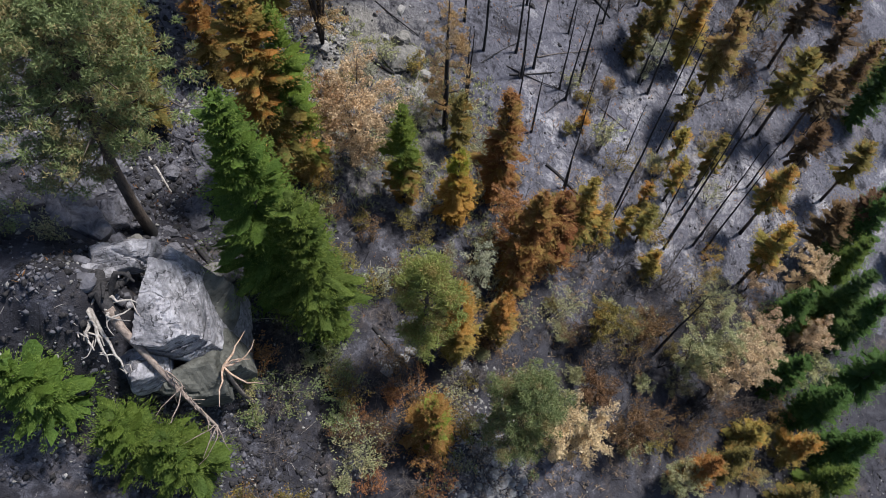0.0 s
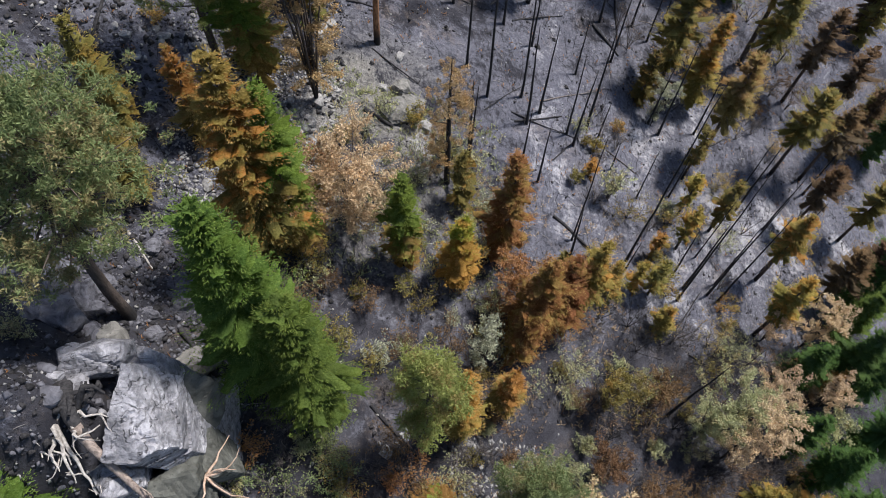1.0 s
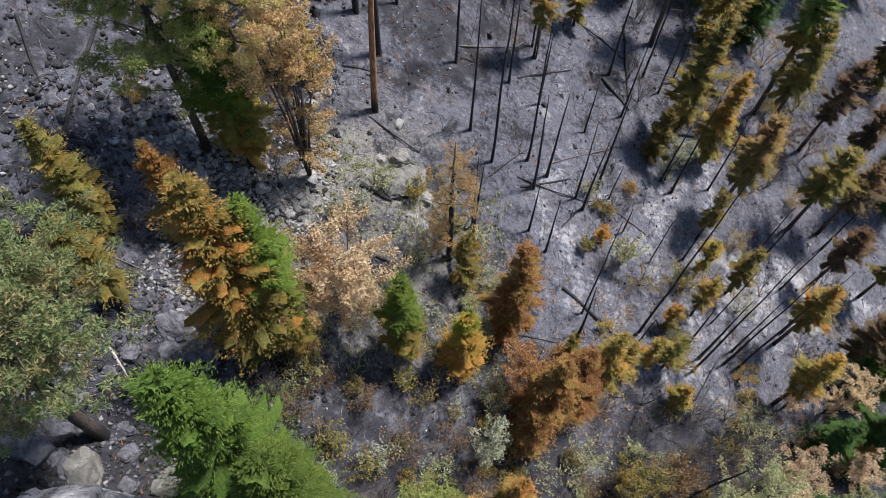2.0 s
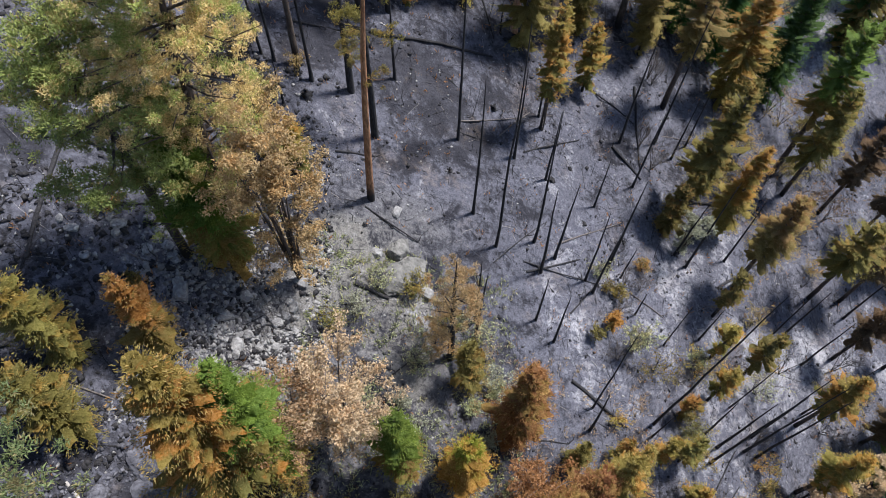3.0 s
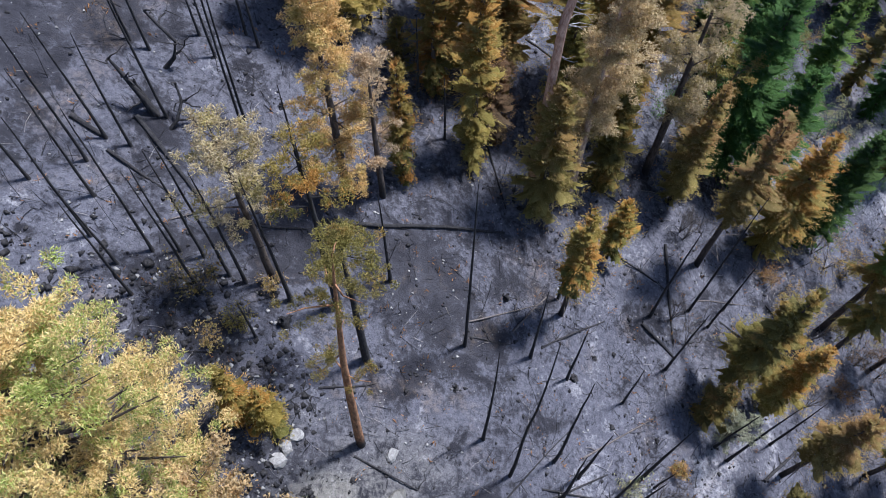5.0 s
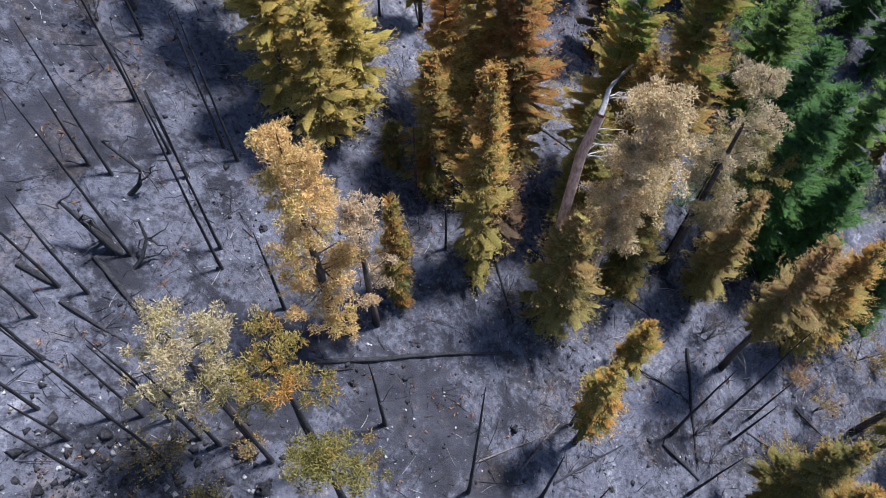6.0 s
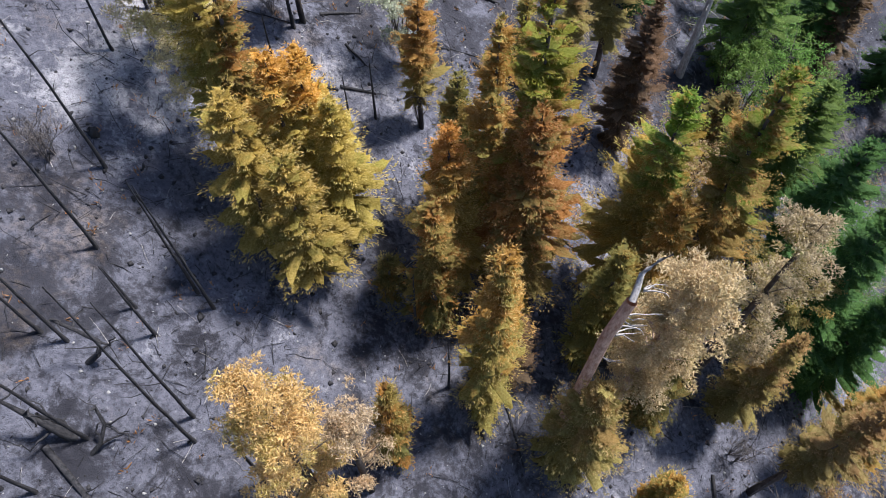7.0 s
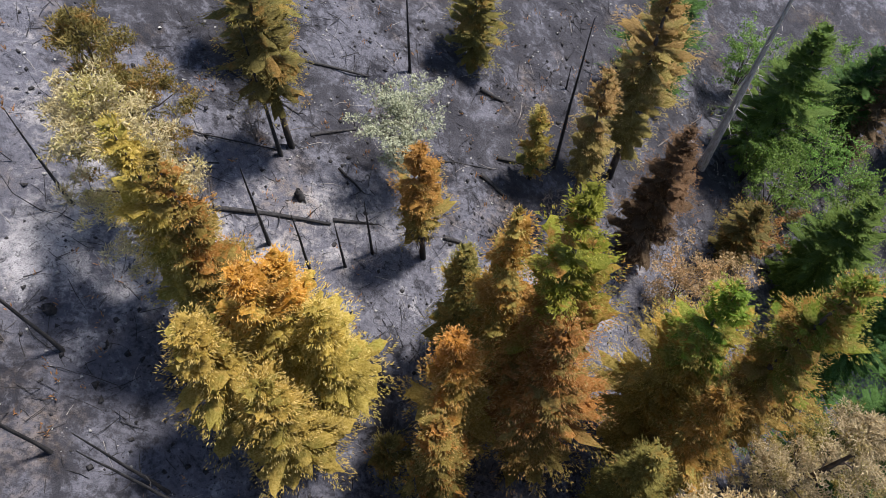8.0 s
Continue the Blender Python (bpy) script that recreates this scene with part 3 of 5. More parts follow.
def bare_bush(x, y, h, r, wood=None, label="bare burnt bush of fine forked twigs on black soil"):
    rng = np.random.default_rng(int(abs(x) * 631 + abs(y) * 199 + h * 61))
    bush = base("bare_bush", x, y, height(x, y) - 0.05, label, "shrub", "bare burnt bushes")
    work = []
    for i in range(6):
        az = i * 1.05 + rng.uniform(-0.3, 0.3)
        top = np.array([math.cos(az) * r * rng.uniform(0.3, 1), math.sin(az) * r * rng.uniform(0.3, 1), h * rng.uniform(0.6, 1)])
        mid = top * [0.4, 0.4, 0.55] + rng.normal(0, 0.07, 3)
        part("stem", *tube([[0, 0, 0], mid, top], [0.010 + 0.006 * h, 0.008 + 0.004 * h, 0.005], 4), wood or SCORCHED, bush)
        for _ in range(11):
            t = rng.uniform(0.1, 1.0)
            foot = mid * (1 - t) + top * t
            end = foot + rng.normal(0, 0.28 * r, 3) + [0, 0, 0.16 * h]
            work.append(tube([foot, (foot + end) / 2 + rng.normal(0, 0.05, 3), end], [0.010, 0.008, 0.004], 3))
            for _ in range(2):
                tip = end + rng.normal(0, 0.16 * r, 3)
                work.append(tube([(foot + end) / 2, tip], [0.007, 0.003], 3))
    tagged(part("twig_work", *merge(work), wood or SCORCHED, bush), kind="stuff")
    return bush


def burnt_tree(x, y, h, girth=None, wood=None, label="thin charred tree trunk standing bare on the ash"):
    rng = np.random.default_rng(int(abs(x) * 433 + abs(y) * 211 + h * 53))
    z0 = height(x, y) - 0.12
    r = girth or 0.028 + 0.0062 * h
    tree = base("burnt_tree", x, y, z0, label, "dead tree", "charred trunks of the hillside")
    path, rad = trunk_line(h, r, rng.normal(0, 0.012 * h, 2), rng, 9)
    rad[0] *= 1.25
    bole = part("trunk", *tube(path, rad, 7, 0.08, rng), wood or CHAR, tree, smooth=True)
    for _ in range(int(2 + h * 0.55)):
        z = h * rng.uniform(0.3, 0.97)
        foot = np.array([np.interp(z, path[:, 2], path[:, 0]), np.interp(z, path[:, 2], path[:, 1]), z])
        az, ln = rng.uniform(0, 6.283), rng.uniform(0.2, 0.55 + 0.05 * h) * (1.15 - z / h)
        end = foot + [math.cos(az) * ln, math.sin(az) * ln, ln * rng.uniform(-0.5, 0.35)]
        part("branch", *tube([foot, (foot + end) / 2 + rng.normal(0, 0.04, 3), end], [0.016, 0.012, 0.005], 4), wood or CHAR, bole)
    return tree


def fallen_log(a, b, r, wood=None, label="charred fallen log lying on the ash slope"):
    rng = np.random.default_rng(int(abs(a[0]) * 389 + abs(b[1]) * 173))
    a, b = np.array(a), np.array(b)
    n = max(4, int(np.linalg.norm(b - a) / 0.6))
    n = min(n, 14)
    side = np.array([a[1] - b[1], b[0] - a[0]]) / (np.linalg.norm(b - a) + 1e-6)
    sway = np.cumsum(rng.normal(0, 0.025, n))
    pts = []
    for i in range(n):
        q = a + (b - a) * i / (n - 1) + side * (sway[i] - sway[0])
        pts.append((q[0], q[1], height(q[0], q[1]) + r * 0.55))
    pts = np.array(pts)
    z = pts[:, 2].copy()
    pts[1:-1, 2] = np.maximum(z[1:-1], (z[:-2] + z[2:]) / 2)
    log = base("fallen_log", *pts[0], label, "log", "fallen logs of the hillside")
    s = np.linspace(0, 1, n)
    bole = part("trunk", *tube(pts - pts[0], r * (1 - 0.45 * s), 8, 0.10, rng), wood or CHAR, log, smooth=True)
    for _ in range(int(rng.integers(2, 6))):
        i = int(rng.integers(1, n))
        az, ln = rng.uniform(0, 6.283), rng.uniform(0.25, 0.7)
        foot = pts[i] - pts[0]
        end = foot + [math.cos(az) * ln, math.sin(az) * ln, ln * rng.uniform(0.1, 0.6)]
        part("branch", *tube([foot, (foot + end) / 2 + rng.normal(0, 0.05, 3), end], [0.025, 0.018, 0.006], 4), wood or CHAR, bole)
    return log


# ---------------------------------------------------------------- the ground sheet
xs, ys = stations(-19.0, 36.0, 0.23, 900), stations(1.0, 74.0, 0.23, 900)
gv = np.array([(x, y, height(x, y)) for y in ys for x in xs])
nx = len(xs)
gi = (np.arange(len(ys) - 1)[:, None] * nx + np.arange(nx - 1)).reshape(-1, 1)
ground = part("ground", gv, gi + [0, 1, nx + 1, nx], ASH, smooth=True)
tagged(ground, "burnt hillside of grey ash, char and bare soil", "ground", kind="structure")


# ---------------------------------------------------------------- trees by the boulder
spruce(-5.6, 12.1, 13.8, 2.20, "green")
spruce(-4.1, 11.2, 11.0, 2.1, "green")
pine(-10.6, 13.3, 12.2, 2.8, "pinegreen", 0.42, 680, BARK, girth=0.22, bend=(1.3, 0.2))
spruce(-6.2, 17.2, 11.6, 2.3, "yellow")
spruce(-5.3, 17.7, 10.3, 1.75, "greenlow")
spruce(-9.2, 21.2, 5.2, 1.10, "orange")
spruce(-11.6, 20.4, 6.0, 1.35, "olive")
spruce(-11.2, 18.2, 4.6, 1.54, "olive")
broadleaf(-3.3, 19.3, 6.2, 2.1, "beige", 9500, 0.085, stems=9)
broadleaf(-4.9, 18.3, 5.4, 1.6, "tan", 4200, 0.09)
spruce(-1.1, 18.1, 7.2, 1.3, "greenlow")
spruce(1.4, 18.0, 5.8, 1.35, "half")
spruce(3.6, 20.1, 8.5, 1.59, "red")
spruce(5.0, 16.3, 7.8, 2.0, "red")
spruce(6.3, 17.1, 7.0, 1.9, "red")
spruce(4.3, 15.2, 5.0, 1.5, "red")
broadleaf(4.4, 17.4, 5.6, 1.5, "rustleaf", 3800, 0.08)
spruce(7.7, 17.9, 8.0, 1.3, "yellow", 0.25)
spruce(9.0, 19.8, 3.0, 0.66, "yellow")
spruce(12.9, 18.2, 3.2, 0.88, "yellow")
pine(0.0, 10.5, 11.0, 1.2, "palegreen", 0.40, 260, BARK)
spruce(1.4, 11.1, 8.3, 1.10, "orange")
spruce(3.5, 12.4, 5.7, 1.04, "orange")
broadleaf(2.4, 14.2, 5.6, 0.9, "silver", 1800, 0.08)
spruce(0.3, 7.4, 5.6, 1.7, "greenspot", 0.02)
pine(4.0, 7.6, 9.6, 1.7, "pinegreen", 0.2, 420, BARK)
broadleaf(6.6, 7.1, 8.2, 1.3, "beige", 5200, 0.08, stems=7)
spruce(-11.7, 6.2, 4.0, 1.8, "green")
spruce(-9.7, 5.5, 4.0, 1.9, "green")
spruce(-8.2, 5.0, 5.0, 1.76, "green")

# ---------------------------------------------------------------- the lower slope
spruce(20.3, 19.4, 8.0, 1.45, "yellow", 0.42)
spruce(26.0, 22.6, 7.0, 1.8, "dark", 0.4)
spruce(25.6, 17.4, 9.0, 1.98, "deepgreen")
spruce(27.5, 13.5, 9.0, 2.09, "deepgreen")
broadleaf(23.7, 15.5, 5.6, 1.3, "beige", 2600, 0.09)
broadleaf(15.0, 12.9, 7.0, 1.8, "sage", 7000, 0.085, stems=8)
broadleaf(16.6, 11.8, 8.4, 1.6, "beige", 6000, 0.085, stems=8)
spruce(21.8, 9.0, 5.2, 1.54, "orange")
spruce(14.1, 6.7, 6.4, 1.43, "orange")
broadleaf(14.0, 31.3, 3.9, 0.9, "silver", 1900, 0.09)
spruce(13.1, 32.4, 4.6, 1.2, "olive", 0.1)
spruce(17.7, 30.3, 9.5, 1.7, "brown", 0.42)
spruce(16.95, 33.4, 8.2, 1.5, "orange", 0.12)
spruce(14.8, 34.2, 10.8, 1.75, "olive", 0.2)
spruce(22.7, 37.4, 9.9, 1.85, "olive", 0.42)
spruce(23.6, 30.9, 8.8, 2.2, "olive", 0.45)
broadleaf(10.2, 25.1, 2.4, 0.9, "sage", 1000, 0.09, "shrub", "shrub")
spruce(9.1, 26.1, 1.7, 0.66, "yellow")
spruce(17.6, 25.3, 5.6, 1.2, "olive", 0.35, thick=0.6)
spruce(14.9, 23.5, 4.6, 1.1, "yellow", 0.35, thick=0.6)
spruce(12.5, 20.1, 4.2, 1.0, "olive", 0.3, thick=0.6)

spruce(28.7, 36.0, 8.0, 1.6, "dark", 0.45)
spruce(30.5, 34.6, 8.0, 1.6, "olive", 0.45)
spruce(29.1, 27.5, 7.0, 1.6, "olive", 0.45)
spruce(27.2, 20.6, 7.4, 1.7, "green")
broadleaf(24.2, 19.4, 6.0, 1.4, "beige", 3000, 0.09)
spruce(24.6, 16.4, 4.4, 1.2, "orange")
spruce(23.4, 11.3, 7.0, 1.7, "deepgreen")
spruce(25.2, 9.1, 7.4, 1.8, "deepgreen")
broadleaf(24.0, 13.6, 4.4, 1.2, "sage", 2400, 0.09)
spruce(16.3, 7.5, 6.0, 1.2, "olive")
broadleaf(13.0, 6.5, 4.2, 1.1, "sage", 2000, 0.08)
spruce(15.9, 28.2, 5.4, 1.15, "olive", 0.4, thick=0.6)
spruce(15.4, 25.8, 4.4, 1.1, "yellow", 0.4, thick=0.6)
spruce(13.0, 22.4, 3.2, 0.8, "yellow")
spruce(11.4, 20.1, 3.2, 0.7, "yellow")
broadleaf(9.0, 13.5, 5.2, 1.1, "olive", 2400, 0.09)
broadleaf(12.3, 14.2, 3.2, 1.0, "dark", 1600, 0.09)


spruce(25.6, 36.9, 9.0, 1.7, "dark", 0.45)
spruce(21.0, 23.0, 8.0, 1.45, "yellow", 0.45)
broadleaf(20.9, 19.2, 4.8, 1.2, "beige", 2200, 0.09)
spruce(9.6, 19.3, 4.0, 0.9, "yellow")
spruce(6.6, 19.3, 3.2, 0.8, "olive")
spruce(21.9, 38.4, 13.0, 2.0, "greenlow", 0.5)
spruce(21.7, 43.8, 10.0, 1.9, "deepgreen")

spruce(21.4, 13.0, 6.0, 1.5, "deepgreen")
spruce(22.4, 16.8, 6.4, 1.5, "deepgreen")
spruce(23.6, 7.2, 6.4, 1.6, "green")
spruce(21.0, 6.2, 5.4, 1.4, "olive")
spruce(18.6, 9.4, 4.6, 1.3, "yellow")
spruce(27.6, 17.0, 8.0, 1.8, "deepgreen", fine=0.75)
spruce(28.4, 23.6, 7.6, 1.7, "dark", 0.5, fine=0.75)
spruce(26.2, 31.2, 8.0, 1.7, "dark", 0.5, fine=0.75)
spruce(24.8, 27.4, 7.2, 1.5, "dark", 0.5, fine=0.75)
broadleaf(19.8, 15.2, 4.6, 1.5, "beige", 3600, 0.08, stems=7)
broadleaf(18.4, 14.0, 4.0, 1.4, "sage", 3200, 0.08, stems=7)
broadleaf(10.4, 8.4, 4.4, 1.4, "dark", 3000, 0.08)
broadleaf(8.6, 10.2, 3.4, 1.3, "dark", 2400, 0.08)
stand = np.random.default_rng(5)
for i in range(46):
    x, y = stand.uniform(8.5, 21), stand.uniform(8.0, 18.0)
    bare_bush(x, y, stand.uniform(1.2, 3.0), stand.uniform(0.6, 1.3), CHAR if i % 3 else SCORCHED)
# charred bushes added only to darken the slope's lower edge
for i in range(12):
    bare_bush(stand.uniform(19.5, 28), stand.uniform(8, 27), stand.uniform(1.4, 3.2), stand.uniform(0.8, 1.4), CHAR)
for i in range(26):
    bare_bush(stand.uniform(-6.5, 3.5), stand.uniform(4.0, 16.5), stand.uniform(0.8, 2.0), stand.uniform(0.5, 1.0))
for i in range(22):
    bare_bush(stand.uniform(9, 26), stand.uniform(20, 44), stand.uniform(1.0, 2.6), stand.uniform(0.5, 1.1))
for i in range(12):
    bare_bush(stand.uniform(-12, 8), stand.uniform(44, 60), stand.uniform(0.8, 2.2), stand.uniform(0.5, 1.0))
stand = np.random.default_rng(5)
for i in range(15):
    spruce(stand.uniform(22.5, 36), stand.uniform(45, 66), stand.uniform(8, 12), stand.uniform(1.6, 2.3), ("deepgreen", "green", "dark", "deepgreen", "olive")[i % 5], fine=0.5)
for i in range(13):
    spruce(stand.uniform(28.5, 40), stand.uniform(6, 46), stand.uniform(6.5, 10), stand.uniform(1.4, 2.0), ("deepgreen", "dark", "olive", "deepgreen")[i % 4], fine=0.5)

# ---------------------------------------------------------------- the middle of the slope
pine(-7.2, 25.6, 15.6, 2.7, "strawgreen", 0.36, 800, BARK, girth=0.24, bend=(1.1, -0.2))
pine(-8.9, 24.6, 11.6, 2.3, "palegreen", 0.25, 420, BARK)
spruce(-7.3, 24.5, 8.6, 1.9, "greenlow", 0.15)
broadleaf(-5.1, 24.6, 9.8, 1.9, "tan", 15000, 0.075, stems=10)
pine(-2.58, 28.95, 15.4, 1.15, "olive", 0.50, 56, PINEBARK, girth=0.16, bend=(0.9, -0.5), puff=0.17)
spruce(-6.2, 29.2, 4.6, 0.92, "yellow")
spruce(-5.3, 29.1, 3.7, 0.80, "yellow")
pine(0.9, 22.9, 9.2, 1.2, "tan", 0.08, 210, CHAR, puff=0.15)
spruce(1.6, 22.0, 4.2, 1.2, "olive", 0.03, 0.8)
spruce(5.8, 35.8, 8.5, 1.25, "yellow", 0.35)
spruce(8.5, 39.3, 4.8, 1.2, "yellow", 0.2)
pine(-5.8, 34.2, 9.2, 1.5, "ashstraw", 0.45, 120, BARK, puff=0.2)
pine(-3.6, 33.8, 10.3, 1.2, "yellow", 0.6, 40, CHAR, puff=0.21)
pine(-2.5, 32.0, 9.8, 1.3, "olive", 0.5, 70, CHAR, puff=0.21)

# ---------------------------------------------------------------- the upper wood
pine(-3.4, 38.3, 11.6, 1.25, "apricot", 0.15, 320, BARK, puff=0.21)
pine(6.7, 42.2, 13.6, 1.3, "straw", 0.30, 420, PALEBARK, off=(0.45, 0.25))
pine(-2.1, 38.8, 8.2, 1.0, "beige", 0.3, 90, BARK, puff=0.21)
spruce(-1.25, 40.0, 6.9, 0.98, "yellow")
spruce(1.7, 42.0, 12.0, 1.5, "orange")
spruce(0.4, 46.6, 9.5, 1.7, "goldtop")
spruce(3.1, 46.6, 11.6, 2.32, "orange")
spruce(2.6, 43.2, 6.0, 1.30, "dark")
spruce(4.9, 40.5, 8.8, 1.9, "brown")
spruce(5.9, 44.8, 9.0, 1.6, "olive")
pine(11.3, 44.8, 13.8, 1.5, "ashstraw", 0.35, 260, BARK)
spruce(7.4, 47.8, 13.0, 2.7, "greentop")
spruce(9.6, 47.3, 15.6, 2.6, "greentop")
spruce(7.8, 46.1, 11.0, 2.3, "orange")
broadleaf(13.8, 46.5, 9.0, 1.9, "olive", 6000, 0.08)
broadleaf(10.2, 53.7, 4.0, 1.8, "tan", 3000, 0.08)
spruce(15.8, 46.8, 12.4, 2.90, "deepgreen")
spruce(18.2, 46.0, 9.6, 2.61, "deepgreen")
spruce(17.9, 52.0, 10.0, 2.6, "deepgreen", fine=0.75)
spruce(14.0, 40.4, 11.9, 1.9, "brown", 0.4, 0.8)
spruce(12.6, 43.4, 9.2, 1.4, "brown")
spruce(8.4, 42.8, 8.2, 1.5, "olive")
spruce(18.5, 42.6, 9.8, 2.32, "orange")
spruce(-4.3, 47.2, 8.8, 2.0, "goldtop", 0.2)
spruce(-3.7, 47.8, 8.6, 1.7, "goldtop", 0.2)
spruce(-2.9, 47.1, 8.0, 1.7, "gold", 0.2)
spruce(-5.4, 46.1, 8.0, 1.9, "gold", 0.2)
spruce(-4.1, 45.4, 7.2, 2.0, "gold", 0.2)
spruce(-5.7, 48.6, 10.2, 1.5, "yellow")
spruce(-6.5, 49.1, 10.0, 1.6, "gold")
spruce(-1.6, 45.6, 3.0, 0.9, "olive")
spruce(0.0, 44.9, 8.0, 1.5, "yellow")
pine(-7.6, 50.3, 9.2, 1.6, "ashstraw", 0.2, 230, BARK)
pine(-8.2, 52.4, 9.0, 1.6, "olive", 0.2, 200, BARK)
spruce(-0.6, 53.1, 6.8, 1.35, "orange", 0.25)
broadleaf(-1.4, 55.8, 5.0, 1.7, "silver", 5200, 0.08, stems=8)
spruce(2.95, 47.8, 15.0, 2.32, "half")
spruce(1.8, 48.9, 11.4, 1.59, "orange")
spruce(0.8, 49.7, 8.0, 1.5, "olive")
spruce(8.6, 55.6, 9.0, 1.9, "dark")
spruce(-5.3, 56.0, 7.6, 1.7, "olive", 0.4)
spruce(5.5, 56.4, 9.0, 1.3, "brown", 0.45)
spruce(7.9, 59.4, 12.0, 2.2, "brown", 0.2)
spruce(16.4, 63.0, 9.0, 3.0, "green", fine=0.75)
spruce(13.9, 56.8, 5.0, 2.0, "olive", fine=0.75)
spruce(17.6, 55.8, 8.4, 2.8, "green", fine=0.75)
spruce(21.6, 65.4, 7.0, 2.6, "deepgreen", fine=0.75)
spruce(10.6, 64.9, 8.0, 2.4, "deepgreen", fine=0.75)
spruce(1.5, 63.0, 5.0, 1.89, "olive")
spruce(3.9, 57.9, 4.6, 1.01, "yellow", 0.2)
for x, y, h, r, tone in ((19.3, 65.2, 4.0, 1.8, "leafgreen"), (18.6, 60.8, 5.6, 2.0, "leafgreen"), (16.2, 59.1, 5.0, 1.8, "leafgreen"), (15.9, 66.6, 4.0, 1.7, "leafgreen"), (15.6, 61.4, 4.6, 1.7, "leafgreen"),
                         (21.6, 60.4, 4.4, 1.9, "leafgreen"), (22.6, 68.0, 4.0, 1.8, "leafgreen"), (15.0, 57.4, 2.6, 1.3, "rustleaf"), (12.8, 54.6, 2.4, 1.5, "tan"), (18.4, 57.6, 3.4, 1.4, "leafgreen")):
    broadleaf(x, y, h, r, tone, 3000, 0.10, "leafy_bush", "bush", 6)
spruce(-6.4, 59.5, 6.5, 2.17, "olive")

# ---------------------------------------------------------------- charred trunks
burnt_tree(2.0, 29.8, 9.2, 0.062)
burnt_tree(3.1, 28.6, 13.9, 0.062)
burnt_tree(1.3, 33.4, 11.6, 0.062)
burnt_tree(5.1, 29.4, 9.9, 0.062)
burnt_tree(5.4, 28.0, 7.4)
burnt_tree(6.2, 28.9, 6.6)
burnt_tree(8.7, 32.4, 4.1)
burnt_tree(9.2, 29.1, 8.1)
burnt_tree(10.0, 28.9, 3.3)
burnt_tree(13.1, 37.7, 10.1, 0.062)
burnt_tree(14.2, 37.1, 5.3)
burnt_tree(5.7, 36.5, 4.9)
burnt_tree(-6.7, 33.9, 6.8, 0.062)
burnt_tree(-6.2, 32.0, 2.8)
burnt_tree(2.0, 24.0, 6.5)
burnt_tree(11.2, 21.7, 15.1, 0.062)
burnt_tree(14.6, 20.3, 13.2, 0.062)
burnt_tree(16.9, 21.1, 11.1, 0.062)
burnt_tree(20.1, 27.4, 7.2)
burnt_tree(2.0, 24.7, 5.7)
burnt_tree(5.9, 24.7, 4.9)
burnt_tree(17.7, 20.9, 10.2, 0.062)
burnt_tree(15.1, 21.1, 7.6)
burnt_tree(26.4, 30.2, 6.4)
burnt_tree(14.7, 26.6, 4.0)
burnt_tree(5.0, 25.5, 4.5)
burnt_tree(4.2, 33.5, 6.3)
burnt_tree(5.9, 32.9, 5.3)
burnt_tree(11.5, 45.5, 7.8)
burnt_tree(-8.1, 33.3, 6.4, 0.047)
burnt_tree(-9.5, 34.2, 7.1, 0.047)
burnt_tree(-11.7, 36.8, 6.5, 0.047)
burnt_tree(-11.3, 37.8, 5.7, 0.047)
burnt_tree(-13.0, 35.6, 5.1, 0.047)
burnt_tree(-5.2, 33.6, 7.8)
burnt_tree(-5.2, 38.7, 5.2)
burnt_tree(-1.7, 35.3, 6.2)
burnt_tree(0.5, 42.6, 4.0)
burnt_tree(-0.7, 44.3, 4.8)
burnt_tree(-11.2, 34.2, 5.9, 0.047)
burnt_tree(-8.7, 34.4, 4.9, 0.047)
burnt_tree(14.3, 45.3, 4.1)
burnt_tree(3.7, 40.7, 2.3)
burnt_tree(-10.6, 37.8, 5.2, 0.047)
burnt_tree(-10.6, 41.9, 6.4, 0.047)
burnt_tree(-7.2, 39.6, 10.0, 0.047)
burnt_tree(-7.1, 43.7, 7.1, 0.047)
burnt_tree(-11.3, 35.6, 5.9, 0.047)
burnt_tree(-9.9, 32.6, 5.4, 0.047)
burnt_tree(15.3, 38.2, 5.1)
burnt_tree(-3.7, 46.7, 3.9)
burnt_tree(-9.7, 39.3, 7.8, 0.047)
burnt_tree(-10.5, 47.5, 7.7, 0.047)
burnt_tree(-10.3, 44.8, 8.0, 0.047)
burnt_tree(-7.3, 40.3, 7.8, 0.047)
burnt_tree(3.3, 48.5, 3.6)
burnt_tree(-4.5, 45.5, 2.3)
burnt_tree(-2.4, 52.7, 3.4)
burnt_tree(-3.3, 52.0, 2.9)
burnt_tree(-5.6, 55.5, 6.2)
burnt_tree(-5.7, 52.1, 4.4)
burnt_tree(-4.3, 51.3, 4.1)
burnt_tree(-1.2, 61.1, 4.8)
burnt_tree(5.1, 58.9, 8.7)
burnt_tree(4.0, 59.2, 2.2)
burnt_tree(-2.4, 47.6, 2.7)
burnt_tree(-11.0, 51.9, 4.1, 0.047)
burnt_tree(6.0, 63.3, 1.6)
burnt_tree(-10.3, 54.1, 2.9, 0.047)
burnt_tree(14.4, 21.7, 5.1)
burnt_tree(13.1, 13.6, 8.6)
burnt_tree(10.7, 27.1, 2.6)
burnt_tree(-7.2, 34.0, 8.1, 0.05)
burnt_tree(-8.0, 34.4, 6.2, 0.05)
burnt_tree(-11.2, 42.0, 3.6, 0.05)
burnt_tree(-8.5, 42.5, 4.3, 0.05)
burnt_tree(-9.1, 43.2, 2.6, 0.05)
burnt_tree(-7.6, 44.1, 6.2, 0.05)
burnt_tree(-10.4, 33.5, 3.4, 0.05)

